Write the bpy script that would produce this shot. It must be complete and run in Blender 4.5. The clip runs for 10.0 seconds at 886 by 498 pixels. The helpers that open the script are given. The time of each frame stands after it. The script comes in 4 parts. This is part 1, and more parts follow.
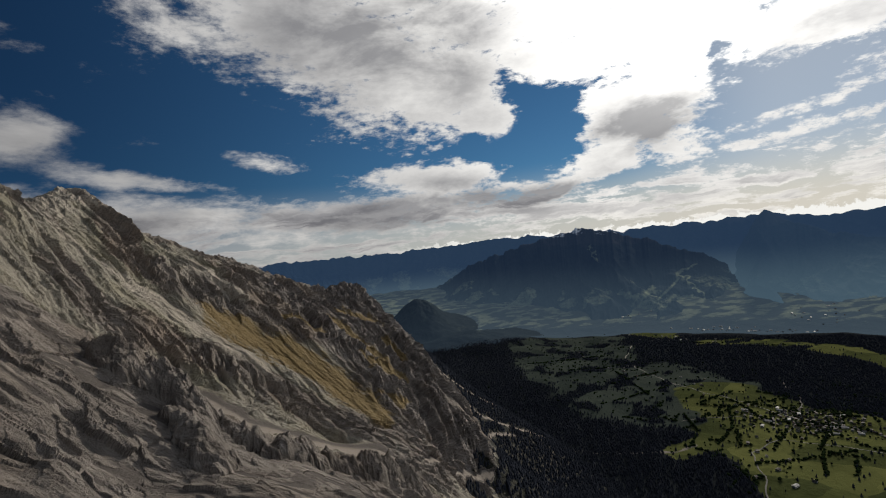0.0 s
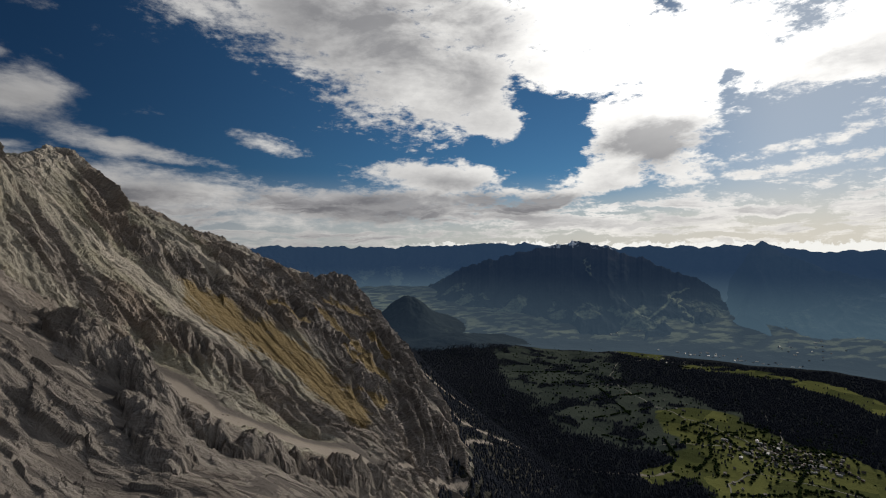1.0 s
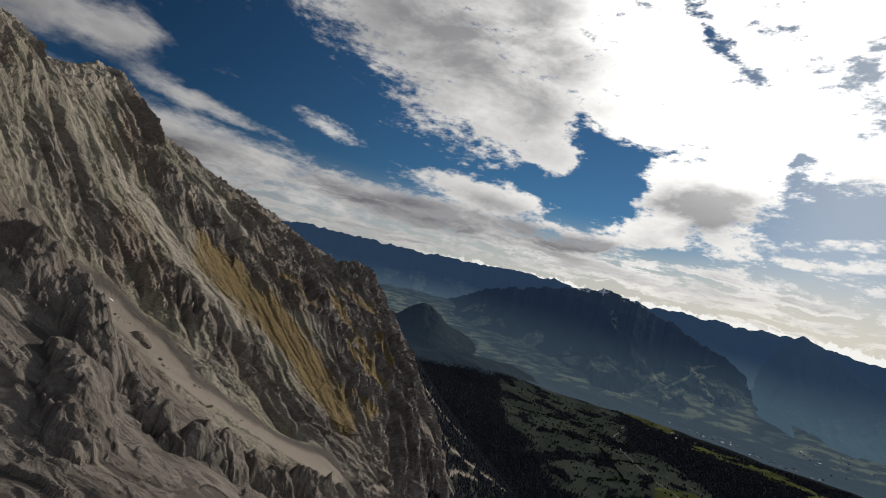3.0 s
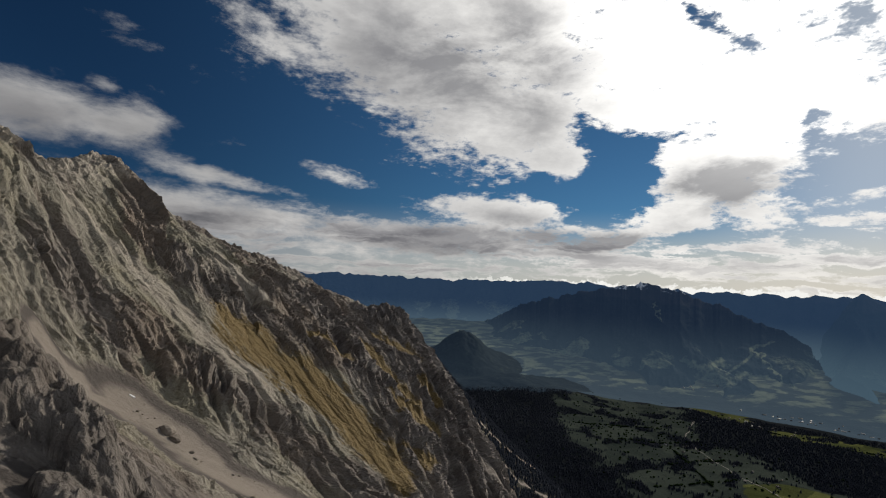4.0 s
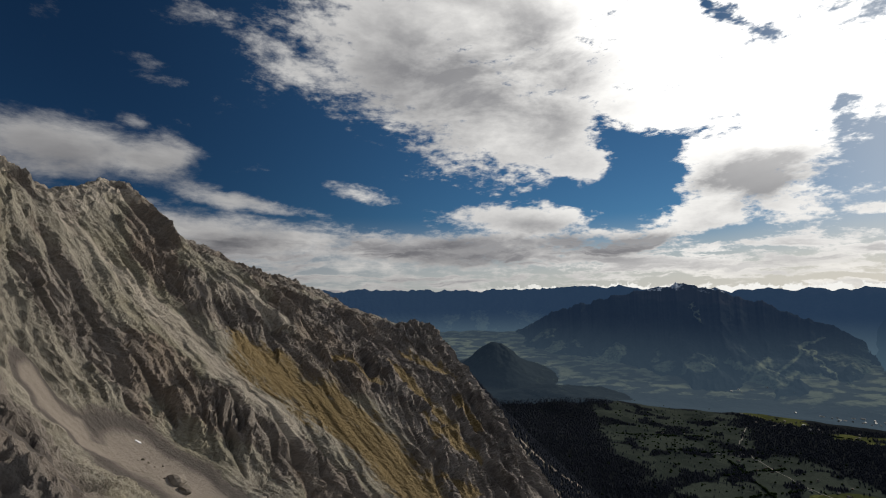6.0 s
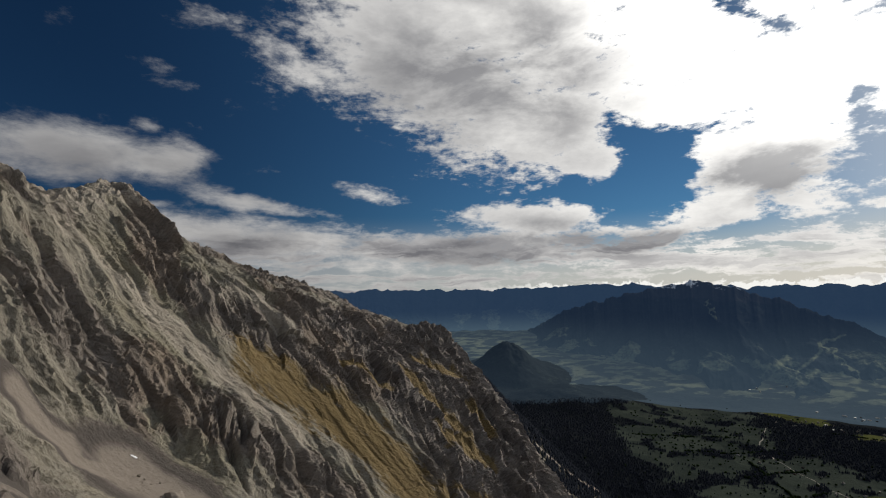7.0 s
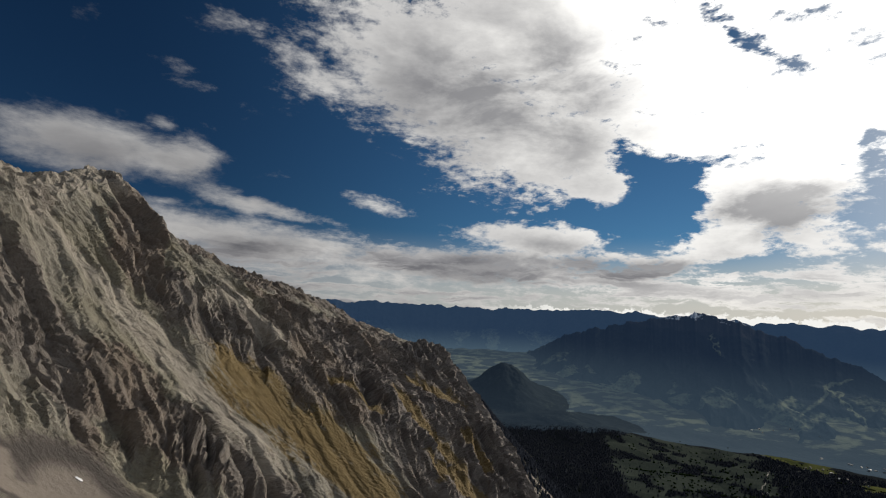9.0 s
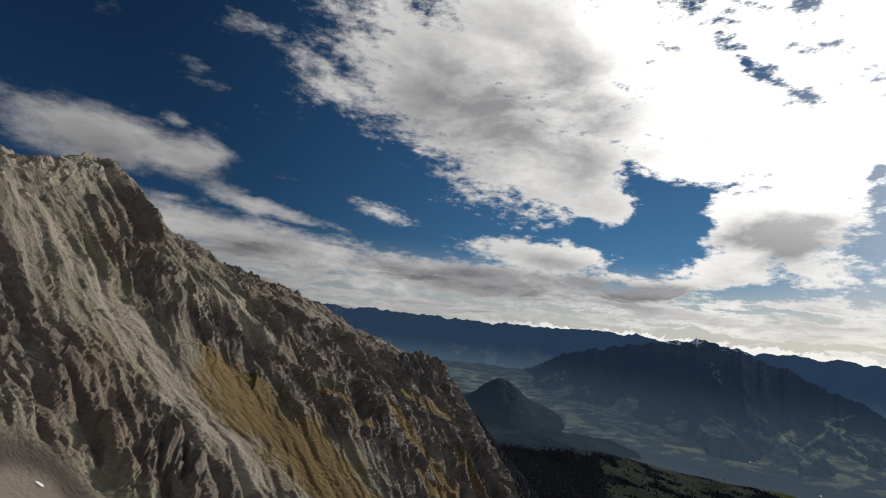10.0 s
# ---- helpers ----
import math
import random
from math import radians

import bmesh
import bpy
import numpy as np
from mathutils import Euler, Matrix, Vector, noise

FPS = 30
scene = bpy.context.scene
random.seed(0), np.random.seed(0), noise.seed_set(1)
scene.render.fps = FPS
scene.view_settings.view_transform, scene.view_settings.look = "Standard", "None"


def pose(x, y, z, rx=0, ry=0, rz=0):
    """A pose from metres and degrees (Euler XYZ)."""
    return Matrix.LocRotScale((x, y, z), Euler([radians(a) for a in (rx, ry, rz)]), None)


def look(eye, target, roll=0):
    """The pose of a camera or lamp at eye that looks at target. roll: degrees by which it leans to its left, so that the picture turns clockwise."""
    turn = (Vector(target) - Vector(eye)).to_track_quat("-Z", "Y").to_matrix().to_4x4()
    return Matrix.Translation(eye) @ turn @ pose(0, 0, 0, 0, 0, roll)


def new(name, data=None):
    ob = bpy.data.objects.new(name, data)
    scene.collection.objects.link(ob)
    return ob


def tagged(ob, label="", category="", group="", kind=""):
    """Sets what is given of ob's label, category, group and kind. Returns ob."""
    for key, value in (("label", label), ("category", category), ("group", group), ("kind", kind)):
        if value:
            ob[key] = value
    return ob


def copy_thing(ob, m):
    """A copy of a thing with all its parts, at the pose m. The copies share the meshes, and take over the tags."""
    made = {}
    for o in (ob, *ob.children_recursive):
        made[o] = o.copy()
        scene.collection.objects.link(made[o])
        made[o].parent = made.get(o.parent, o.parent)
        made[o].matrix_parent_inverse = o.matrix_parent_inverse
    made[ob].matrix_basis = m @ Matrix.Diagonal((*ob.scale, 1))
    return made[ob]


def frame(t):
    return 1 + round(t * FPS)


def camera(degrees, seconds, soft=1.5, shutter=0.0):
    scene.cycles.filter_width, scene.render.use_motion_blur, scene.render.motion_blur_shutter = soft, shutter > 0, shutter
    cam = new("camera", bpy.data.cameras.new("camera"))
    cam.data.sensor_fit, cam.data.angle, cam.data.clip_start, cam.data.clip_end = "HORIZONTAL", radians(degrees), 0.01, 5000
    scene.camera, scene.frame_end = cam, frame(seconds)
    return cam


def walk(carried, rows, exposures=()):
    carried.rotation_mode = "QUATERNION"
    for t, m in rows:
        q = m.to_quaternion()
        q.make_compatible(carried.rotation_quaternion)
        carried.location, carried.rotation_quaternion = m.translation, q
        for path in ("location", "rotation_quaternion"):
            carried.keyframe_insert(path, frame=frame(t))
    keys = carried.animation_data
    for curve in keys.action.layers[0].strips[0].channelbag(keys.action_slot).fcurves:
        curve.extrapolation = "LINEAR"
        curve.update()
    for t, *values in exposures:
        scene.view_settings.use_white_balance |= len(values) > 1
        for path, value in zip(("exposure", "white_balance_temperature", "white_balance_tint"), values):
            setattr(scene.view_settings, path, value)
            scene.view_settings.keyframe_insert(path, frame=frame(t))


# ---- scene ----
cam = camera(84.7, 10.0, soft=1.1)
# seconds, place, yaw to the left, pitch up, roll
ROWS = [
    (0.0, 0.00, 0.00, 700.00, -9.31, 0.02, -5.81),
    (0.5, 0.98, 7.62, 700.52, -9.98, 0.36, -5.13),
    (1.0, 1.98, 16.34, 701.16, -9.87, -0.10, -0.11),
    (1.5, 3.07, 26.06, 701.79, -9.44, -1.44, 4.47),
    (2.0, 3.88, 36.89, 700.78, -9.12, -0.76, 3.78),
    (2.5, 5.18, 49.46, 697.29, -6.78, 1.02, 9.69),
    (2.7, 5.32, 54.61, 696.37, -6.42, 1.02, 13.63),
    (3.8, 6.28, 90.53, 700.78, -2.94, 2.58, 6.45),
    (4.0, 5.85, 95.00, 700.50, -2.95, 3.68, 2.87),
    (4.5, 5.66, 104.94, 699.57, -1.80, 5.13, 3.37),
    (5.0, 4.65, 113.90, 700.48, -2.19, 4.61, 7.35),
    (5.5, 4.78, 124.67, 700.84, -0.15, 4.96, 3.49),
    (5.7, 4.47, 128.31, 700.96, -0.54, 5.19, 0.02),
    (6.8, 3.16, 149.62, 703.18, 1.13, 4.37, -0.07),
    (7.0, 3.00, 153.01, 703.59, 1.26, 4.95, -0.76),
    (7.5, 2.57, 160.80, 704.74, 1.18, 4.76, -1.82),
    (8.0, 2.20, 168.57, 705.82, 1.08, 4.60, -2.21),
    (8.5, 1.52, 176.54, 706.25, 1.24, 5.40, 1.45),
    (9.0, 0.89, 184.39, 706.14, 1.74, 6.74, 3.07),
    (9.5, 0.26, 191.69, 706.20, 1.41, 8.60, 2.63),
    (10.0, 0.00, 199.87, 707.10, 2.20, 8.01, 6.40),
]


def flown(x, y, z, yaw, pitch, roll):
    """The camera's pose at a place, from its yaw, pitch and roll."""
    return pose(x, y, z, 0, 0, yaw) @ pose(0, 0, 0, 90 + pitch, 0, 0) @ pose(0, 0, 0, 0, 0, roll)


walk(cam, [(t, flown(*row)) for t, *row in ROWS])

# ---- light and sky ----
SUN_AZ, SUN_EL = 46.0, 23.0          # degrees, clockwise from +y, and up
sun = new("sun", bpy.data.lights.new("sun", "SUN"))
sun.data.energy, sun.data.angle, sun.data.color = 3.5, radians(2.0), (1.0, 0.91, 0.78)
sun.matrix_world = look((math.sin(radians(SUN_AZ)) * 10, math.cos(radians(SUN_AZ)) * 10, 10 * math.tan(radians(SUN_EL))), (0, 0, 0))
scene.view_settings.exposure = 0.08


class Nodes:
    """A short hand for node trees."""

    def __init__(self, tree):
        self.tree = tree
        tree.nodes.clear()

    def add(self, kind, *ins, out=0, **settings):
        node = self.tree.nodes.new(kind)
        for key, value in settings.items():
            setattr(node, key, value)
        for slot, value in enumerate(ins):
            self.plug(node, slot, value)
        return node.outputs[out] if len(node.outputs) else node

    def plug(self, node, slot, value):
        if value is None:
            return
        if isinstance(value, bpy.types.NodeSocket):
            self.tree.links.new(value, node.inputs[slot])
        else:
            node.inputs[slot].default_value = value

    def math(self, op, a, b=None, c=None, clamp=False):
        return self.add("ShaderNodeMath", a, b, c, operation=op, use_clamp=clamp)

    def ramp(self, x, a, b, lo=0.0, hi=1.0):
        return self.add("ShaderNodeMapRange", x, a, b, lo, hi, interpolation_type="SMOOTHSTEP")

    def line(self, x, a, b, lo=0.0, hi=1.0):
        return self.add("ShaderNodeMapRange", x, a, b, lo, hi)

    def mix(self, f, a, b, blend="MIX"):
        node = self.tree.nodes.new("ShaderNodeMix")
        node.data_type, node.blend_type = "RGBA", blend
        for slot, value in ((0, f), (6, a), (7, b)):
            if isinstance(value, tuple) and len(value) == 3:
                value = (*value, 1.0)
            self.plug(node, slot, value)
        return node.outputs[2]

    def noise(self, where, scale, detail=4.0, rough=0.55, out=0, warp=0.0):
        node = self.tree.nodes.new("ShaderNodeTexNoise")
        self.plug(node, "Vector", where)
        for key, value in (("Scale", scale), ("Detail", detail), ("Roughness", rough), ("Distortion", warp)):
            node.inputs[key].default_value = value
        return node.outputs[out]

    def stretch(self, where, size, turn=0.0):
        node = self.tree.nodes.new("ShaderNodeMapping")
        self.plug(node, "Vector", where)
        node.inputs["Rotation"].default_value = (0, 0, radians(turn))
        node.inputs["Scale"].default_value = size
        return node.outputs[0]


# Clouds: azimuth and height of the middle, half width and half height (degrees), lean, weight.
LEFT_CLOUDS = [
    (-16, 24, 11, 3.0, -18, 0.66), (-39, 13.2, 8, 2.9, 0, 0.95), (-31.5, 14.2, 3.2, 2.0, 0, 0.85), (-33.6, 16.9, 1.5, 0.9, 0, 0.6), (-23, 10.0, 9, 1.0, -8, 0.75), (-24, 6.0, 16, 2.4, -5, 0.95),
    (-10, 11.3, 5, 1.2, -6, 0.58), (-41, 13.9, 4.5, 2.4, 0, 1.0), (-32.3, 13.0, 3.0, 2.0, 0, 0.95), (-33, 22.9, 2.2, 0.9, -10, 0.44), (-31, 21.5, 2.6, 0.7, -5, 0.42), (-40, 24.5, 2.5, 2, 30, 0.4),
    (-29, 28, 4, 2.0, 0, 0.44), (-18, 31, 8, 3, 0, 0.5),
]
HIGH_CLOUDS = [
    (9, 31, 19, 10, -4, 1.0), (-5, 27, 14, 6.5, -14, 1.0), (9, 19, 11, 6.5, -2, 1.0), (4, 22, 11, 4.5, -4, 1.15), (14, 18.5, 6, 3.5, 0, 1.1), (16, 15.0, 6, 2.6, -6, 0.95),
    (24, 18.5, 5, 2.6, 0, 0.9), (27, 27, 14, 9, 0, 1.0), (37, 20, 11, 7, 0, 1.0), (50, 17, 13, 4.5, 6, 1.0), (21.5, 20.2, 4.6, 3.0, 0, 1.12), (17, 22.5, 5, 3, 0, 0.95),
    (13, 25, 8, 5, 0, 1.0), (57, 26, 14, 8, 0, 0.8), (46, 31, 12, 6, 0, 1.05),
]
LOW_CLOUDS = [
    (33, 12.5, 7.5, 6, 12, 1.0), (29, 8.2, 8, 2.6, 14, 0.9), (28, 11.5, 3.2, 3.0, 10, 0.8), (10, 8.2, 9, 2.4, 2, 1.0), (3, 4.8, 20, 2.4, 2, 0.9), (48, 10.2, 8, 0.9, 9, 0.66),
    (45, 7.6, 10, 1.0, 9, 0.66), (24, 6.0, 9, 1.6, 6, 0.75), (44, 5.0, 6, 0.7, 6, 0.5), (35, 6.4, 4, 0.8, 8, 0.55),
]
GAPS = [(21.9, 12.8, 3.2, 3.2, -8, 0.95), (40, 16.4, 0.9, 2.0, 0, 0.25), (44, 25, 2.5, 1.2, 60, 0.2), (19, 11.4, 6, 0.9, 6, 0.5), (30.5, 27.6, 4.8, 0.8, -36, 0.42), (44, 12.6, 4.0, 1.1, 12, 0.5), (33, 5.6, 4, 0.6, 5, 0.35), (52, 14.2, 5, 1.0, 14, 0.45)]
GREYS = [(34.5, 11.4, 4.6, 2.2, 10, 1.0), (6, 4.6, 15, 1.3, 2, 1.0), (22, 5.2, 8, 0.9, 6, 0.9), (-12, 5.5, 9, 0.9, -4, 0.6), (5, 24, 13, 6, 0, 0.85), (10, 18, 8, 3, 0, 0.35), (-33, 11.5, 10, 2.0, 0, 0.5), (12, 7.4, 4, 0.9, 0, 0.6), (47, 16, 5, 2, 10, 0.5), (-23, 6.0, 5, 0.6, -4, 0.6)]

CORES = [(33.2, 11.7, 3.4, 1.8, 6, 0.7), (21.5, 5.4, 3.6, 0.7, 8, 0.55), (7, 5.5, 7, 0.7, 0, 0.5), (5, 3.4, 8, 0.6, 2, 0.5), (-7, 1.3, 4, 0.3, 0, 0.5), (48, 1.5, 6, 0.35, 0, 0.35), (34, 2.6, 5, 0.3, 0, 0.25), (11, 1.9, 5, 0.3, 2, 0.4), (-26, 5.5, 6, 0.5, -4, 0.4)]


def build_sky():
    world = bpy.data.worlds.new("sky")
    world.use_nodes = True
    scene.world = world
    n = Nodes(world.node_tree)
    way = n.add("ShaderNodeTexCoord", out=0)
    sky = n.tree.nodes.new("ShaderNodeTexSky")
    sky.sky_type, sky.sun_disc = "NISHITA", False
    sky.sun_elevation, sky.sun_rotation = radians(SUN_EL), radians(SUN_AZ)
    sky.altitude, sky.air_density, sky.dust_density, sky.ozone_density = 2300, 1.0, 0.4, 3.0
    part = n.add("ShaderNodeSeparateXYZ", way)
    x, y, z = (part.node.outputs[k] for k in range(3))
    az = n.math("MULTIPLY", n.math("ARCTAN2", x, y), 180 / math.pi)
    el = n.math("MULTIPLY", n.math("ARCSINE", z), 180 / math.pi)
    sway = n.add("ShaderNodeSeparateColor", n.noise(n.stretch(way, (1.0, 1.0, 2.0)), 7.0, 5.0, 0.6, out=1))
    swept, lifted = (n.math("MULTIPLY_ADD", n.math("SUBTRACT", sway.node.outputs[c], 0.5), size, angle) for c, size, angle in ((0, 7.0, az), (1, 3.0, el)))
    # the layer's own plane, so that clouds flatten towards the horizon
    depth = n.math("ADD", n.math("MAXIMUM", z, 0.0), 0.11)
    plane = n.add("ShaderNodeCombineXYZ", n.math("DIVIDE", x, depth), n.math("DIVIDE", y, depth), 0.0)
    billow = n.noise(plane, 1.3, 10.0, 0.62, warp=0.3)
    flat = n.stretch(way, (1.0, 1.0, 2.3))
    fluff = n.noise(flat, 8.0, 12.0, 0.70, warp=0.2)
    tiny = n.noise(flat, 34.0, 8.0, 0.68)

    def blobs(rows, join, soft=0.2):
        total = None
        for a, e, wide, high, lean, weight in rows:
            c, s = math.cos(radians(lean)), math.sin(radians(lean))
            dx, dy = n.math("SUBTRACT", swept, a), n.math("SUBTRACT", lifted, e)
            u = n.math("MULTIPLY_ADD", dx, c / wide, n.math("MULTIPLY", dy, s / wide))
            v = n.math("MULTIPLY_ADD", dy, c / high, n.math("MULTIPLY", dx, -s / high))
            r2 = n.math("MULTIPLY_ADD", u, u, n.math("MULTIPLY", v, v))
            blob = n.math("MULTIPLY", n.math("POWER", 2.0, n.math("MULTIPLY", r2, -1.0)), weight)
            total = blob if total is None else n.math(join, total, blob, soft)
        return total

    field = blobs(LEFT_CLOUDS + HIGH_CLOUDS + LOW_CLOUDS, "SMOOTH_MAX")
    layers = n.noise(n.add("ShaderNodeCombineXYZ", n.math("MULTIPLY", swept, 0.045), n.math("MULTIPLY", lifted, 0.36), 3.7), 1.6, 9.0, 0.6, warp=0.35)
    low_band = n.math("MULTIPLY", n.ramp(el, 11.0, 3.8), n.line(layers, 0.36, 0.62, 0.15, 1.05))
    field = n.math("MAXIMUM", field, low_band)
    field = n.math("SUBTRACT", field, blobs(GAPS, "ADD"))
    # beyond the view the broken layer goes on
    far_off = n.ramp(n.math("ABSOLUTE", az), 58.0, 85.0)
    field = n.math("MULTIPLY_ADD", far_off, 0.2, field)
    field = n.math("MINIMUM", field, 1.12)
    # light: bright towards the sun, grey where the cloud is thick
    toward = n.add("ShaderNodeVectorMath", way, (math.sin(radians(39)) * math.cos(radians(33)), math.cos(radians(39)) * math.cos(radians(33)), math.sin(radians(33))), operation="DOT_PRODUCT", out=1)
    crisp = n.line(toward, 0.45, 0.85, 0.22, 1.0)
    puff = n.math("ADD", n.math("MULTIPLY", n.math("SUBTRACT", billow, 0.5), 0.9), n.math("MULTIPLY_ADD", n.math("SUBTRACT", tiny, 0.5), crisp, n.math("MULTIPLY", n.math("SUBTRACT", fluff, 0.5), n.line(toward, 0.4, 0.85, 0.95, 1.5))))
    body = n.math("ADD", field, puff)
    cover = n.ramp(body, n.line(toward, 0.45, 0.85, 0.30, 0.40), n.line(toward, 0.45, 0.85, 0.92, 0.72))
    glare = n.ramp(toward, 0.90, 0.995)
    lumps = n.math("SUBTRACT", n.noise(flat, 4.5, 7.0, 0.58, warp=0.3), 0.5)
    inside = n.ramp(n.math("MULTIPLY_ADD", lumps, 0.9, n.math("MULTIPLY_ADD", puff, -0.55, body)), 0.55, 1.35)
    grey = n.math("ADD", n.math("MULTIPLY", inside, 0.45), n.math("MULTIPLY", blobs(GREYS, "MAXIMUM"), n.line(lumps, -0.22, 0.12, 0.15, 1.1)))
    grey = n.math("MULTIPLY_ADD", blobs(CORES, "MAXIMUM"), n.line(lumps, -0.18, 0.18, 0.35, 1.2), grey, clamp=True)
    shade = n.mix(grey, (0.70, 0.69, 0.67), (0.27, 0.27, 0.28))
    shade = n.mix(n.math("MULTIPLY", n.ramp(el, 5.5, 0.5), 0.6), shade, n.mix(n.ramp(az, 10.0, 45.0), (0.52, 0.51, 0.49), (0.62, 0.58, 0.50)))
    shade = n.mix(n.ramp(el, 9.0, 4.0), shade, n.mix(1.0, shade, n.mix(n.ramp(layers, 0.40, 0.66), (1.22, 1.21, 1.19), (0.66, 0.66, 0.69)), "MULTIPLY"))
    shade = n.mix(1.0, shade, n.mix(n.ramp(toward, 0.35, 0.88), (0.58, 0.58, 0.59), (1.0, 1.0, 1.0)), "MULTIPLY")
    lit = n.mix(n.math("MULTIPLY", glare, n.line(grey, 0.2, 1.0, 1.0, 0.35)), shade, (1.9, 1.87, 1.8))
    cloud = n.mix(n.math("MULTIPLY", n.ramp(toward, 0.72, 0.95), n.line(grey, 0.2, 0.9, 0.45, 0.05)), lit, (1.15, 1.13, 1.08))
    cloud = n.mix(1.0, cloud, n.mix(n.ramp(lumps, -0.2, 0.2), (1.06, 1.06, 1.06), (0.88, 0.88, 0.89)), "MULTIPLY")
    air = n.mix(1.0, sky.outputs[0], n.mix(n.ramp(toward, 0.35, 0.95), (0.0072, 0.0146, 0.0200), (0.018, 0.032, 0.038)), "MULTIPLY")
    # pale air low over the ranges, and a bank of cloud behind their crests
    low = n.math("MULTIPLY", n.ramp(el, 9.0, 0.5), n.line(az, -40.0, 40.0, 0.55, 1.0))
    veil = n.mix(n.line(az, -30.0, 45.0), (0.34, 0.35, 0.37), (0.62, 0.585, 0.51))
    hazy = n.mix(low, n.mix(n.math("MULTIPLY", n.ramp(az, 27.0, 46.0), 0.55), air, (0.58, 0.61, 0.65)), veil)
    bank = n.math("MULTIPLY", n.ramp(n.math("MULTIPLY_ADD", n.noise(way, 52.0, 8.0, 0.66), -2.7, el), -0.72, -0.95), n.ramp(az, 2.0, 14.0))
    colour = n.mix(bank, n.mix(cover, hazy, cloud), (0.86, 0.85, 0.81))
    back = n.add("ShaderNodeBackground", colour, 1.0)
    n.add("ShaderNodeOutputWorld", back)


build_sky()

# ---- lie of the land (plain arithmetic) ----
def hashed(ix, iy, seed):
    """A random number from 0 to 1 for each corner of a lattice."""
    h = (ix.astype(np.int64) * 374761393 + iy.astype(np.int64) * 668265263 + seed * 974634777) & 0xFFFFFFFF
    h = ((h ^ (h >> 13)) * 1274126177) & 0xFFFFFFFF
    h = ((h ^ (h >> 16)) * 2246822519) & 0xFFFFFFFF
    return ((h ^ (h >> 15)) & 0xFFFFFF) / float(0xFFFFFF)


def grain(x, y, seed=0):
    """Gradient noise, about -1 to 1."""
    x, y = np.broadcast_arrays(np.asarray(x, float), np.asarray(y, float))
    ix, iy = np.floor(x), np.floor(y)
    fx, fy = x - ix, y - iy
    u, v = fx * fx * fx * (fx * (fx * 6 - 15) + 10), fy * fy * fy * (fy * (fy * 6 - 15) + 10)

    def corner(dx, dy):
        a = hashed(ix + dx, iy + dy, seed) * 2 * np.pi
        return np.cos(a) * (fx - dx) + np.sin(a) * (fy - dy)

    low = corner(0, 0) * (1 - u) + corner(1, 0) * u
    high = corner(0, 1) * (1 - u) + corner(1, 1) * u
    return (low * (1 - v) + high * v) * 1.5


def fbm(x, y, octaves=4, seed=0, gain=0.5):
    total, size, amp = 0.0, 1.0, 1.0
    for k in range(octaves):
        total = total + amp * grain(x * size + 17.3 * k, y * size - 9.1 * k, seed + k)
        size, amp = size * 2.03, amp * gain
    return total


def crags(x, y, octaves=4, seed=0, gain=0.5):
    """Noise with sharp crests, about 0 to 1 for the first octave."""
    total, size, amp = 0.0, 1.0, 1.0
    for k in range(octaves):
        total = total + amp * (1 - np.abs(grain(x * size + 31.7 * k, y * size + 5.9 * k, seed + k))) ** 2
        size, amp = size * 2.1, amp * gain
    return total


def facets(x, y, octaves=3, seed=0, gain=0.5):
    """Noise of flat faces that meet in sharp edges, about 0 to 1 for the first octave."""
    total, size, amp = 0.0, 1.0, 1.0
    for k in range(octaves):
        total = total + amp * (1 - 1.25 * np.abs(grain(x * size + 31.7 * k, y * size + 5.9 * k, seed + k)))
        size, amp = size * 2.1, amp * gain
    return total


def blocks(x, y, seed=0):
    """Broken blocks: cells of random size, each a tilted plane with a step to its neighbours, about -1 to 1."""
    ix, iy = np.floor(x).astype(np.int64), np.floor(y).astype(np.int64)
    best, out = np.full(x.shape, 1e9), np.zeros(x.shape)
    for dx in (-1, 0, 1):
        for dy in (-1, 0, 1):
            h = ((ix + dx) * 374761393 + (iy + dy) * 668265263 + seed * 974634777) & 0xFFFFFFFF
            h = ((h ^ (h >> 13)) * 1274126177) & 0xFFFFFFFF
            h = ((h ^ (h >> 16)) * 2246822519) & 0xFFFFFFFF
            h = h ^ (h >> 15)
            u, v = x - ix - dx - (h & 63) / 63, y - iy - dy - ((h >> 6) & 63) / 63
            d = u * u + v * v
            near = d < best
            best = np.where(near, d, best)
            out = np.where(near, ((h >> 12) & 63) / 32 - 1 + (((h >> 18) & 63) / 32 - 1) * 1.2 * u + (((h >> 24) & 63) / 32 - 1) * v, out)
    return out


def step(a, b, x):
    t = np.clip((x - a) / (b - a), 0, 1)
    return t * t * (3 - 2 * t)


def near_line(x, y, line, width):
    """1 on a line of the plan, falling to 0 at width from it."""
    best = np.full(np.shape(x), 1e9)
    for (x0, y0), (x1, y1) in zip(line[:-1], line[1:]):
        dx, dy = x1 - x0, y1 - y0
        t = np.clip(((x - x0) * dx + (y - y0) * dy) / (dx * dx + dy * dy), 0, 1)
        best = np.minimum(best, np.hypot(x - x0 - t * dx, y - y0 - t * dy))
    return 1 - step(0, width, best)


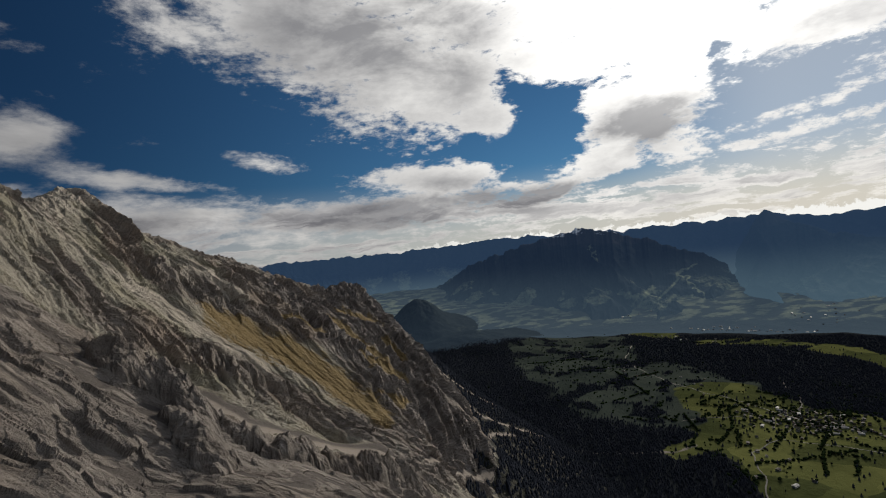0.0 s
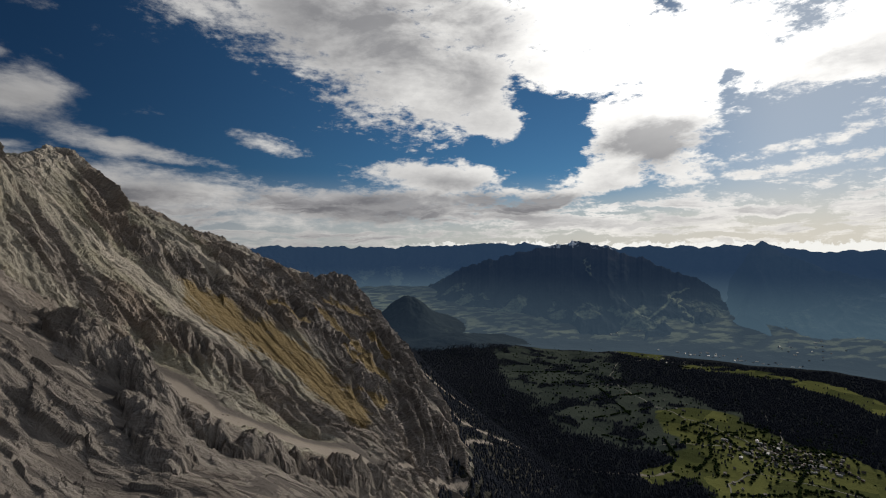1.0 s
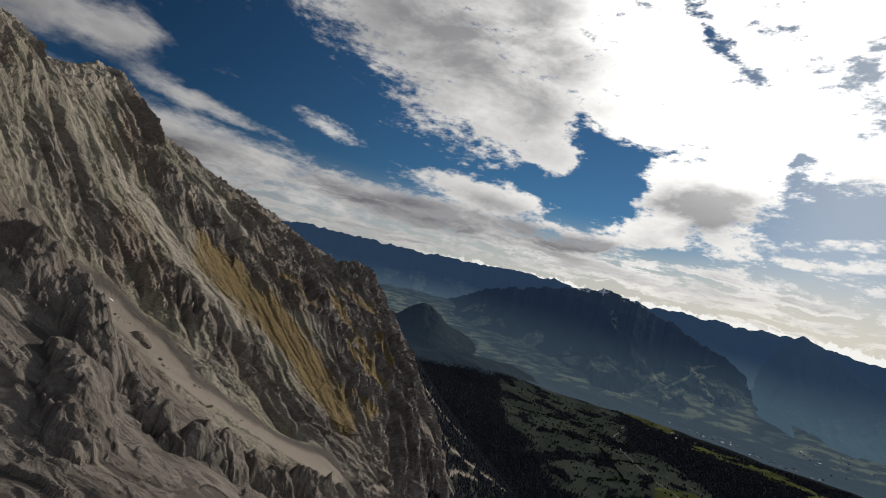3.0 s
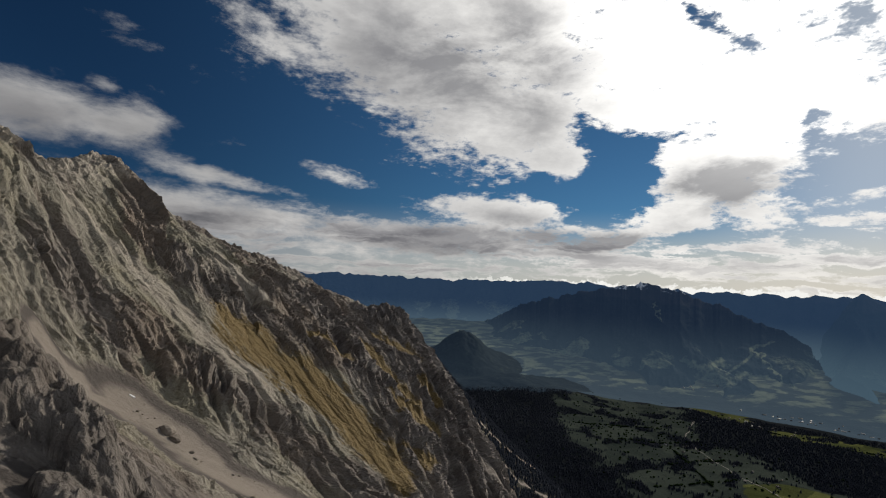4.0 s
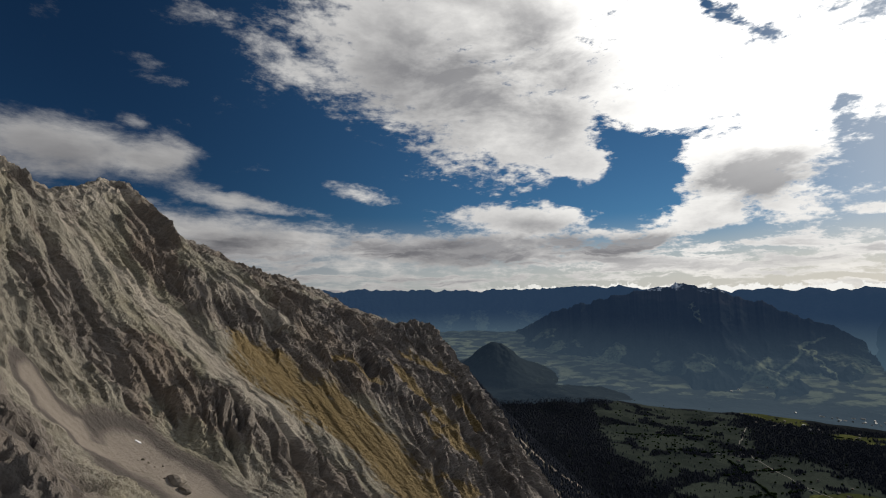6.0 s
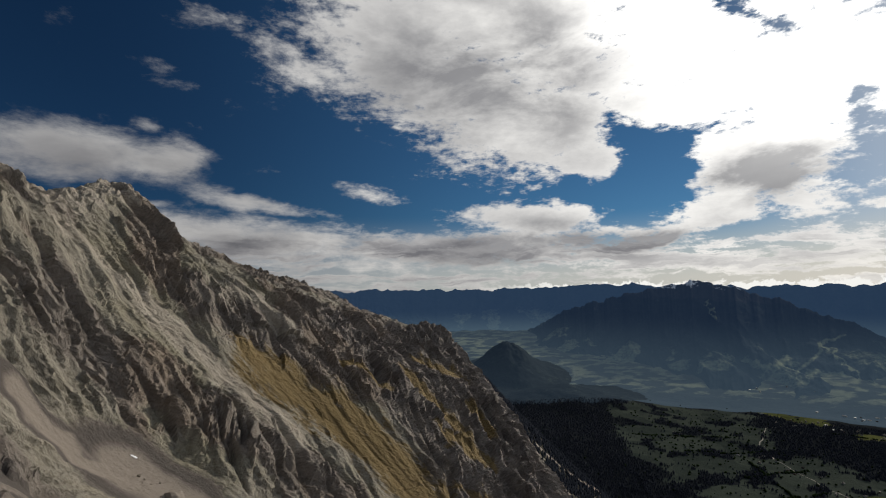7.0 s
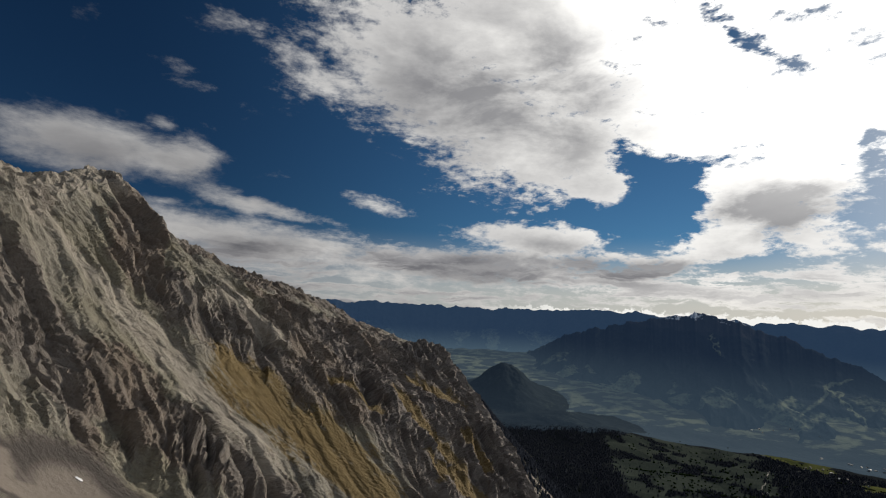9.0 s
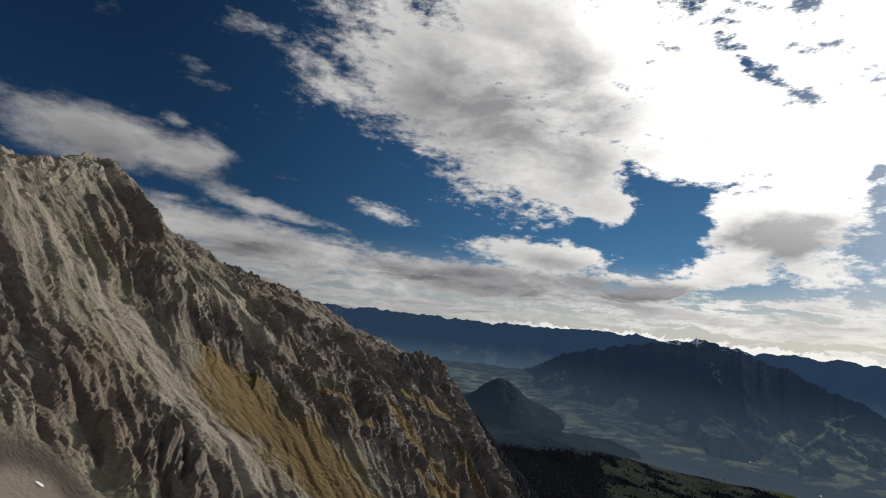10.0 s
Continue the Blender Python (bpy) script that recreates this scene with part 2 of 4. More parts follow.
# Lines of the massif, each a run of (x, y, z).
CREST = [(-250, 150, 760), (-278, 300, 780), (-276, 436, 784), (-288, 492, 773), (-302, 566, 804), (-298, 603, 804), (-278, 632, 760), (-250, 648, 735), (-228, 770, 726), (-213, 1065, 686), (-120, 1350, 614), (-42, 1540, 583)]
UPPER = [(-205, 300, 712), (-226, 430, 699), (-233, 470, 707), (-230, 530, 719), (-195, 582, 721), (-152, 800, 676), (-130, 1050, 640)]
SHOULDER = [(-150, 690, 694), (-108, 740, 668), (-62, 775, 644), (-26, 806, 648), (-8, 880, 604), (-20, 1200, 580)]
MIDDLE = [(-212, 433, 667), (-195, 465, 671), (-176, 513, 664), (-139, 561, 652), (-95, 580, 630), (-56, 590, 608), (-11, 605, 577), (15, 665, 572), (28, 748, 586)]
LOWER = [(-177, 439, 634), (-156, 457, 619), (-121, 467, 611), (-106, 498, 599), (-76, 527, 588), (-42, 518, 558), (-11, 522, 536), (30, 560, 519), (62, 610, 512), (70, 697, 545), (97, 978, 477)]
SCREE = [(-205, 345, 668), (-186, 394, 632), (-138, 404, 599), (-85, 425, 566), (-35, 450, 535), (14, 470, 511), (60, 520, 470), (105, 590, 435)]
RIB = [(-135, 241, 668), (-114, 268, 652), (-100, 268, 636), (-88, 271, 624), (-60, 262, 606), (-46, 276, 593), (-36, 299, 577), (-9, 334, 555), (12, 370, 530)]
NEAR = [(-150, 120, 655), (-139, 257, 674), (-120, 237, 659), (-108, 214, 641), (-92, 209, 626), (-58, 204, 616), (-30, 120, 580), (0, 220, 578)]
FOOT = [(30, 30, 520), (60, 230, 480), (90, 400, 440), (160, 800, 370), (225, 1500, 281), (150, 1700, 330), (330, 700, 280), (300, 300, 330), (330, 1050, 270)]
BEHIND = [(-320, 538, 787), (-256, 605, 750), (-229, 610, 741), (-480, 200, 600), (-480, 600, 600), (-420, 1000, 560), (-330, 1400, 500), (-150, 1800, 420), (-150, -60, 620), (100, 2000, 300), (106, 610, 486), (112, 690, 478), (140, 640, 428), (135, 760, 440), (100, 860, 490)]


def spread(line, every=90.0):
    """The points of a line, with more laid between those far apart."""
    out = [line[0]]
    for a, b in zip(line[:-1], line[1:]):
        n = max(1, int(math.dist(a, b) / every))
        out += [tuple(p + (q - p) * k / n for p, q in zip(a, b)) for k in range(1, n + 1)]
    return out


SPOTS = np.array([p for line in (CREST, UPPER, SHOULDER, MIDDLE, LOWER, SCREE, RIB, NEAR) for p in spread(line)] + FOOT + BEHIND, float)


def bent(d):
    """The kernel of a thin bent plate."""
    return np.where(d > 0, d * d * np.log(np.maximum(d, 1e-9)), 0.0)


def plate():
    n, xy = len(SPOTS), SPOTS[:, :2] / 500
    a = np.zeros((n + 3, n + 3))
    a[:n, :n] = bent(np.hypot(*(xy[:, None] - xy[None]).transpose(2, 0, 1))) + np.eye(n) * 0.002
    a[:n, n], a[:n, n + 1:] = 1, xy
    a[n, :n], a[n + 1:, :n] = 1, xy.T
    return np.linalg.solve(a, np.r_[SPOTS[:, 2], 0, 0, 0])


PLATE = plate()


def massif(x, y):
    """Height of the massif before its rocks."""
    x, y, n = np.asarray(x, float) / 500, np.asarray(y, float) / 500, len(SPOTS)
    z = PLATE[n] + PLATE[n + 1] * x + PLATE[n + 2] * y
    for k, (sx, sy) in enumerate(SPOTS[:, :2] / 500):
        z = z + PLATE[k] * bent(np.hypot(x - sx, y - sy))
    return z

# ---- materials ----
def material(name):
    m = bpy.data.materials.new(name)
    m.use_nodes = True
    return m, Nodes(m.node_tree)


def finish(n, colour, rough=0.9, bump=None, height=1.0, gloss=0.3):
    node = n.tree.nodes.new("ShaderNodeBsdfPrincipled")
    n.plug(node, "Base Color", (*colour, 1.0) if isinstance(colour, tuple) else colour)
    n.plug(node, "Roughness", rough)
    node.inputs["Specular IOR Level"].default_value = gloss
    if bump is not None:
        b = n.tree.nodes.new("ShaderNodeBump")
        b.inputs["Strength"].default_value, b.inputs["Distance"].default_value = 1.0, height
        n.plug(b, "Height", bump)
        n.plug(node, "Normal", b.outputs[0])
    n.add("ShaderNodeOutputMaterial", node.outputs[0])


def rock_material():
    m, n = material("alpine_limestone")
    at = n.add("ShaderNodeTexCoord", out=3)
    zones = n.tree.nodes.new("ShaderNodeAttribute")
    zones.attribute_name = "zones"
    split = n.add("ShaderNodeSeparateColor", zones.outputs[0])
    grass, scree, pale = (split.node.outputs[k] for k in range(3))
    broad = n.noise(at, 0.012, 5.0, 0.6)
    streak = n.noise(n.stretch(at, (0.03, 0.11, 0.025), 12), 1.0, 7.0, 0.68)
    fine = n.noise(at, 0.4, 7.0, 0.7)
    thread = n.noise(n.stretch(at, (0.05, 0.34, 0.06), 14), 1.0, 6.0, 0.66)
    rock = n.mix(n.ramp(streak, 0.32, 0.68), (0.148, 0.130, 0.114), (0.227, 0.202, 0.176))
    rock = n.mix(n.math("MULTIPLY", n.ramp(broad, 0.42, 0.68), 0.7), rock, (0.19, 0.148, 0.112))
    rock = n.mix(n.math("MULTIPLY", n.ramp(fine, 0.5, 0.7), 0.35), rock, (0.13, 0.113, 0.102))
    rock = n.mix(n.math("MULTIPLY", n.ramp(n.noise(at, 0.22, 8.0, 0.75), 0.52, 0.70), 0.35), rock, (0.27, 0.24, 0.208))
    rough_rock = n.tree.nodes.new("ShaderNodeAttribute")
    rough_rock.attribute_name = "crag"
    slab = n.mix(n.ramp(streak, 0.32, 0.68), (0.204, 0.188, 0.156), (0.276, 0.256, 0.213))
    slab = n.mix(n.math("MULTIPLY", n.ramp(broad, 0.45, 0.62), 0.5), slab, (0.225, 0.205, 0.135))
    slab = n.mix(n.math("MULTIPLY", n.ramp(fine, 0.5, 0.7), 0.4), slab, (0.14, 0.125, 0.105))
    # crags take a darker tone than slabs, partly painting in their shade
    rock = n.mix(n.ramp(n.math("ADD", rough_rock.outputs[2], n.math("MULTIPLY", n.math("SUBTRACT", fine, 0.5), 0.6)), 0.25, 0.6), slab, rock)
    rock = n.mix(n.math("MULTIPLY", n.ramp(n.math("ABSOLUTE", n.math("SUBTRACT", thread, 0.5)), 0.03, 0.0), 0.45), rock, (0.10, 0.087, 0.076))
    # brown rock of the flank; on the near slope it stands for shade
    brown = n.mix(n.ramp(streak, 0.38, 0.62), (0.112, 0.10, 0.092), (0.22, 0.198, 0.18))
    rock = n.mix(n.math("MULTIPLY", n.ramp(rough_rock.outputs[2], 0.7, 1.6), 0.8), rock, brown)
    light = n.mix(n.ramp(streak, 0.3, 0.7), (0.248, 0.222, 0.185), (0.347, 0.313, 0.265))
    rock = n.mix(n.math("MULTIPLY", n.ramp(n.math("ADD", pale, n.math("MULTIPLY", n.math("SUBTRACT", n.math("ADD", streak, thread), 1.0), 1.5)), 0.35, 0.8), 0.9), rock, light)
    rubble = n.mix(n.noise(at, 0.9, 5.0, 0.7), (0.162, 0.141, 0.122), (0.236, 0.207, 0.178))
    # rubble of the near slope, darkened in colour for its cloud shade
    shaded_rubble = n.mix(n.math("MULTIPLY_ADD", n.noise(n.stretch(at, (0.02, 0.09, 0.03), 14), 1.0, 6.0, 0.66), 0.6, n.math("MULTIPLY", n.noise(at, 0.9, 5.0, 0.7), 0.4)), (0.055, 0.049, 0.046), (0.104, 0.092, 0.084))
    rubble = n.mix(n.ramp(scree, 0.7, 0.9), shaded_rubble, rubble)
    ground = n.mix(n.ramp(n.math("ADD", scree, n.math("MULTIPLY", n.math("SUBTRACT", fine, 0.5), 0.3)), 0.35, 0.6), rock, rubble)
    turf = n.mix(n.noise(at, 0.12, 6.0, 0.7), (0.105, 0.080, 0.040), (0.215, 0.155, 0.072))
    tuft = n.math("ADD", grass, n.math("ADD", n.math("MULTIPLY", n.math("SUBTRACT", n.math("ADD", streak, thread), 1.0), 1.0), n.math("MULTIPLY", n.math("SUBTRACT", fine, 0.5), 0.7)))
    colour = n.mix(n.ramp(tuft, 0.34, 0.72), ground, turf)
    # near-black ground throughout the wood zone
    wood_ground = n.mix(n.noise(at, 0.08, 6.0, 0.7), (0.012, 0.014, 0.011), (0.03, 0.03, 0.022))
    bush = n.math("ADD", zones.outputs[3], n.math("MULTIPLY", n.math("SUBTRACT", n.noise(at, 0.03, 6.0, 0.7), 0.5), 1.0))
    colour = n.mix(n.ramp(bush, 0.42, 0.56), colour, wood_ground)
    crack = n.noise(n.stretch(at, (0.09, 0.34, 0.12), 12), 1.0, 9.0, 0.7)
    relief = n.math("ADD", n.math("MULTIPLY", crack, n.line(scree, 0.0, 1.0, 3.0, 0.3)), n.math("ADD", n.math("MULTIPLY", fine, 0.8), n.math("MULTIPLY", n.noise(at, 1.3, 5.0, 0.7), 0.35)))
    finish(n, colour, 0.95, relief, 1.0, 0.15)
    return m


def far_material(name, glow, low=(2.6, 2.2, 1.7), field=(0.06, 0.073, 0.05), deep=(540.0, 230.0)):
    """Distant slopes, with blue haze painted on as a glow that thickens lower down."""
    m, n = material(name)
    at = n.add("ShaderNodeTexCoord", out=3)
    zones = n.tree.nodes.new("ShaderNodeAttribute")
    zones.attribute_name = "zones"
    split = n.add("ShaderNodeSeparateColor", zones.outputs[0])
    meadow, bare, snow = (split.node.outputs[k] for k in range(3))
    mott = n.noise(at, 0.012, 6.0, 0.65)
    patchy = n.math("ADD", n.math("MULTIPLY", mott, 0.5), n.math("MULTIPLY", n.noise(at, 0.05, 6.0, 0.7), 0.5))
    # wood and bare rock kept near black to stand for cloud shade
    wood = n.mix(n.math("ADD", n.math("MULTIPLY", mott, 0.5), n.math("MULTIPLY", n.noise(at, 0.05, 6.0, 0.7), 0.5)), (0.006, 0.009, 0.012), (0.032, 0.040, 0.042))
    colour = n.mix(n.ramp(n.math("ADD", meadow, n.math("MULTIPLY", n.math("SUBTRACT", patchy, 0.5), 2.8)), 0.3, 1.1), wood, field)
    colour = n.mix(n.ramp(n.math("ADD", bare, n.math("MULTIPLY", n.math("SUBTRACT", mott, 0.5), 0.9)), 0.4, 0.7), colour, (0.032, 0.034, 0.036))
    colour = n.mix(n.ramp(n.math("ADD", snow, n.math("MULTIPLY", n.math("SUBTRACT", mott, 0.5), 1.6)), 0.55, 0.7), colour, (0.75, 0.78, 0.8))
    finish(n, colour, 0.95, mott, 6.0, 0.0)
    shader = next(k for k in n.tree.nodes if k.type == "BSDF_PRINCIPLED")
    # blue haze painted into the emission, heavier at low heights
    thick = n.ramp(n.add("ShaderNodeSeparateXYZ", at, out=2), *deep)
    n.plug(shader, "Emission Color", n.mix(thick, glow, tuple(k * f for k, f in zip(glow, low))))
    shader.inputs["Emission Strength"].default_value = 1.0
    return m


def valley_material():
    m, n = material("valley_meadows_and_woods")
    at = n.add("ShaderNodeTexCoord", out=3)
    zones = n.tree.nodes.new("ShaderNodeAttribute")
    zones.attribute_name = "zones"
    split = n.add("ShaderNodeSeparateColor", zones.outputs[0])
    wood, stony, rough = (split.node.outputs[k] for k in range(3))
    patch = n.tree.nodes.new("ShaderNodeTexVoronoi")
    n.plug(patch, "Vector", n.add("ShaderNodeVectorMath", at, n.add("ShaderNodeVectorMath", n.noise(at, 0.01, 3.0, out=1), (60, 60, 0), operation="MULTIPLY"), operation="ADD"))
    patch.inputs["Scale"].default_value = 0.011
    tone = n.add("ShaderNodeSeparateColor", patch.outputs[1])
    mott = n.noise(at, 0.03, 6.0, 0.65)
    field = n.mix(tone, (0.032, 0.039, 0.017), (0.125, 0.13, 0.045))
    field = n.mix(n.math("MULTIPLY", mott, 0.5), field, (0.074, 0.088, 0.032))
    # grassland in a darker tone, which paints in the cloud shade
    shaded_pasture = n.mix(n.math("ADD", n.math("MULTIPLY", tone, 0.6), n.math("MULTIPLY", mott, 0.4)), (0.022, 0.029, 0.027), (0.052, 0.063, 0.052))
    field = n.mix(n.ramp(rough, 0.02, 0.15), field, shaded_pasture)
    # floor of the woods, its colour darkened for the cloud shade
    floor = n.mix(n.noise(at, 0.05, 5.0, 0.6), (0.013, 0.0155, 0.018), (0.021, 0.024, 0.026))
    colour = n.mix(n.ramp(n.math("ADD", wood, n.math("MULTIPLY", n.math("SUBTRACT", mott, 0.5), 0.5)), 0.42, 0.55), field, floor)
    rubble = n.mix(mott, (0.12, 0.11, 0.10), (0.21, 0.19, 0.17))
    colour = n.mix(n.ramp(n.math("ADD", stony, n.math("MULTIPLY", n.math("SUBTRACT", n.noise(n.stretch(at, (0.06, 0.015, 0.03), -20), 1.0, 5.0, 0.65), 0.5), 1.6)), 0.5, 0.7), colour, rubble)
    finish(n, colour, 0.95, mott, 4.0, 0.0)
    return m


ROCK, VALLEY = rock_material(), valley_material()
FAR = [far_material("wooded_slope_painted_haze", (0.0085, 0.0165, 0.033), (3.0, 2.55, 1.85), (0.15, 0.165, 0.105)), far_material("distant_range_painted_haze", (0.0165, 0.035, 0.070), (4.4, 3.3, 2.1), (0.10, 0.115, 0.075)), far_material("valley_floor_painted_haze", (0.0125, 0.0215, 0.032), (2.5, 2.2, 2.0), (0.105, 0.118, 0.078), (1000.0, 900.0)), far_material("mountainside_painted_haze", (0.0165, 0.034, 0.064), (3.0, 2.5, 1.8)), far_material("wooded_hill_painted_haze", (0.0075, 0.0125, 0.020), (1.5, 1.45, 1.35), deep=(420.0, 200.0))]


def sheet(name, pts, rows, cols, mat, zones=None, closed=False, smooth=True, crag=None):
    """A mesh from a grid of points, rows by cols."""
    k = np.arange(rows * cols).reshape(rows, cols)
    if closed:
        k = np.c_[k, k[:, :1]]
    quads = np.stack([k[:-1, :-1], k[:-1, 1:], k[1:, 1:], k[1:, :-1]], -1).reshape(-1, 4)
    me = bpy.data.meshes.new(name)
    me.vertices.add(len(pts))
    me.vertices.foreach_set("co", np.asarray(pts, np.float32).ravel())
    me.loops.add(quads.size)
    me.loops.foreach_set("vertex_index", quads.astype(np.int32).ravel())
    me.polygons.add(len(quads))
    me.polygons.foreach_set("loop_start", np.arange(0, quads.size, 4, dtype=np.int32))
    me.polygons.foreach_set("loop_total", np.full(len(quads), 4, np.int32))
    me.update(calc_edges=True)
    me.polygons.foreach_set("use_smooth", np.full(len(quads), smooth))
    if zones is not None:
        layer = me.color_attributes.new("zones", "FLOAT_COLOR", "POINT")
        layer.data.foreach_set("color", (zones if zones.shape[1] == 4 else np.c_[zones, np.ones(len(zones))]).astype(np.float32).ravel())
    if crag is not None:
        me.attributes.new("crag", "FLOAT", "POINT").data.foreach_set("value", np.asarray(crag, np.float32))
    me.materials.append(mat)
    return new(name, me)


# ---- the massif ----
SCREE_LINE = [(-165, 405), (-135, 407), (-105, 394), (-72, 405), (-38, 416), (0, 446)]
PALE_LINES = [([(-270, 474), (-236, 493), (-216, 500), (-193, 500), (-170, 501), (-146, 500), (-112, 498)], 25), ([(-206, 560), (-186, 572), (-164, 588), (-141, 596)], 9), ([(-290, 420), (-292, 500), (-302, 600)], 30)]
GRASS_LINES = [([(-146, 534), (-108, 540), (-76, 546), (-42, 538), (-8, 530)], 52), ([(-43, 711), (-15, 722), (10, 734)], 17), ([(-8, 600), (32, 622)], 15), ([(10, 560), (30, 575)], 16), ([(-50, 660), (-20, 640), (10, 625)], 22), ([(20, 690), (38, 660)], 14), ([(-100, 600), (-60, 612)], 9)]
# bands of broken rock between the smoother slabs, coloured darker partly for their shade
UPPER_CRAGS = [([(15, 455), (60, 520), (105, 600)], 44), ([(-262, 575), (-235, 535), (-207, 537), (-188, 543), (-159, 566), (-126, 577), (-100, 588), (-60, 606), (0, 625), (50, 660), (80, 900)], 34), ([(-280, 610), (-240, 610), (-205, 615), (-160, 640)], 28), ([(-130, 640), (-60, 655), (20, 670), (60, 650)], 85), ([(0, 560), (40, 590), (80, 620)], 45), ([(-215, 1060), (-120, 1000), (0, 900)], 190), ([(-297, 600), (-245, 652), (-228, 770), (-213, 1065)], 60), ([(-60, 775), (-24, 808), (30, 760), (70, 690)], 40)]
LOWER_CRAGS = [([(-232, 430), (-200, 446), (-175, 460), (-150, 466), (-122, 473), (-100, 480), (-72, 482), (-45, 480), (0, 500), (50, 550), (80, 610)], 30), ([(-140, 235), (-100, 262), (-50, 275), (0, 340), (25, 400)], 34), ([(-185, 300), (-150, 290), (-125, 275)], 22), ([(-150, 130), (-110, 200), (-40, 195), (20, 230)], 26), ([(-290, 380), (-285, 440), (-290, 495)], 26)]
FANS = [([(-204, 384), (-186, 388), (-165, 397)], 20), ([(87, 629), (128, 634)], 18), ([(148, 1048), (200, 1065), (241, 1095), (330, 1240), (405, 1340)], 12), ([(150, 972), (200, 955), (320, 1045), (436, 1130)], 10), ([(120, 680), (205, 900), (270, 980)], 8), ([(40, 500), (80, 540), (130, 590)], 8)]


def zones_of(x, y, z):
    warp = 8 * fbm(x / 26, y / 26, 4, 40)
    scree = near_line(x + 0.6 * warp, y + 0.6 * warp, SCREE_LINE, 48)
    for line, width in FANS:
        scree = np.maximum(scree, near_line(x + 0.6 * warp, y - 0.6 * warp, line, width))
    grass, pale = np.zeros_like(x), np.zeros_like(x)
    for line, width in GRASS_LINES:
        grass = np.maximum(grass, near_line(x + warp, y - warp, line, width))
    for line, width in PALE_LINES:
        pale = np.maximum(pale, near_line(x + warp, y - warp, line, width))
    wood = step(455, 395, z + 40 * fbm(x / 60, y / 60, 3, 47)) * (1 - 0.8 * step(0.2, 0.6, scree))
    wood = np.maximum(wood, 0.8 * step(600, 480, z) * step(900, 1100, y) * (1 - step(0.2, 0.6, scree)))
    return 0.88 * grass, scree, pale, wood


def crag_of(x, y):
    warp = 12 * fbm(x / 34, y / 34, 4, 140)
    best = np.zeros_like(x)
    for line, width in UPPER_CRAGS + LOWER_CRAGS:
        best = np.maximum(best, near_line(x + warp, y - 0.7 * warp, line, width))
    return np.clip(best * 1.25 + 0.35 * fbm(x / 22, y / 22, 3, 145), 0, 1)


def ribs(x, y, fall, crag, wall):
    """Ribs, gullies and flutes that run down the slope; fall is the way down, in degrees from +x towards -y."""
    bend, curl = 6 * fbm(x / 80, y / 80, 3, 3) + 1.6 * fbm(x / 18, y / 18, 2, 4), 12 * fbm(x / 50, y / 50, 3, 7)
    patchy = 0.55 + 0.9 * np.clip(0.5 + 0.9 * fbm(x / 70, y / 70, 3, 21), 0, 1)
    total, weights = np.zeros_like(x), np.full_like(x, 1e-6)
    for k, turn in enumerate(range(-60, 121, 30)):
        w = np.exp(-(((fall - turn + 180) % 360 - 180) / 11) ** 2)
        m = w > 0.02
        if not m.any():
            continue
        c, s = math.cos(radians(turn)), math.sin(radians(turn))
        b, cr, pa = bend[m], crag[m], patchy[m]
        along, down = s * x[m] + c * y[m] + b, c * x[m] - s * y[m] + curl[m]
        h = (5.6 + 2.5 * cr) * (facets(along / 52, down / 260, 2, 11 + k, 0.4) - 0.9)
        h = h + (3.2 + 3.0 * cr) * pa * (facets(along / 19 + 0.05 * b, down / 120, 2, 123 + k, 0.42) - 0.85)
        # pillars and flutes of the steep wall
        h = h + wall[m] * (6.5 * (facets(along / 14, down / 170, 2, 701 + k, 0.5) - 0.8) + 2.2 * (facets(along / 4.8, down / 60, 2, 731 + k) - 0.8))
        # narrow gullies cut into the slabs
        for size, long, deep, seed in ((33, 190, 6.0, 501), (14, 80, 2.8, 533)):
            h = h - deep * (0.6 + 0.7 * cr) * pa * np.exp(-np.abs(grain(along / size, down / long, seed + k)) / 0.075)
        h = h + (1.1 + 1.4 * cr) * (facets(along / 7.0, down / 46, 2, 237 + k) - 0.85)
        # broken blocks, long on the slabs and short on the crags
        wob = 0.25 * b
        h = h + (1.5 + 2.0 * cr) * (1 - 0.6 * wall[m]) * blocks((along + wob) / 15, down / 34, 601 + k)
        h = h + (0.75 + 0.75 * cr) * blocks((along + 0.6 * wob) / 6.3, down / 12.5, 641 + k)
        h = h + (0.38 + 0.3 * cr) * blocks(along / 2.8, down / 5.2, 683 + k)
        total[m] += h * w[m]
        weights[m] += w[m]
    return total / weights


# towers and buttresses of the near rib: x, y, half length, half width, turn of the length, height
TOWERS = [(-80, 231, 27, 11, -55, 11), (-98, 262, 24, 11, -35, 20), (-88, 268, 14, 8, -50, 13), (-168, 322, 20, 11, -35, 17), (-152, 318, 15, 9, -50, 11), (-118, 262, 20, 12, -20, 14), (-60, 257, 10, 8, -30, 13), (-50, 268, 9, 8, -60, 12), (-42, 280, 10, 10, -20, 14), (-33, 299, 11, 10, -50, 14), (-20, 317, 9, 10, -30, 12), (-8, 334, 11, 11, -60, 16), (3, 352, 10, 11, -20, 13), (12, 374, 14, 13, -40, 16), (-72, 262, 9, 8, -40, 10), (22, 395, 13, 13, -30, 14)]


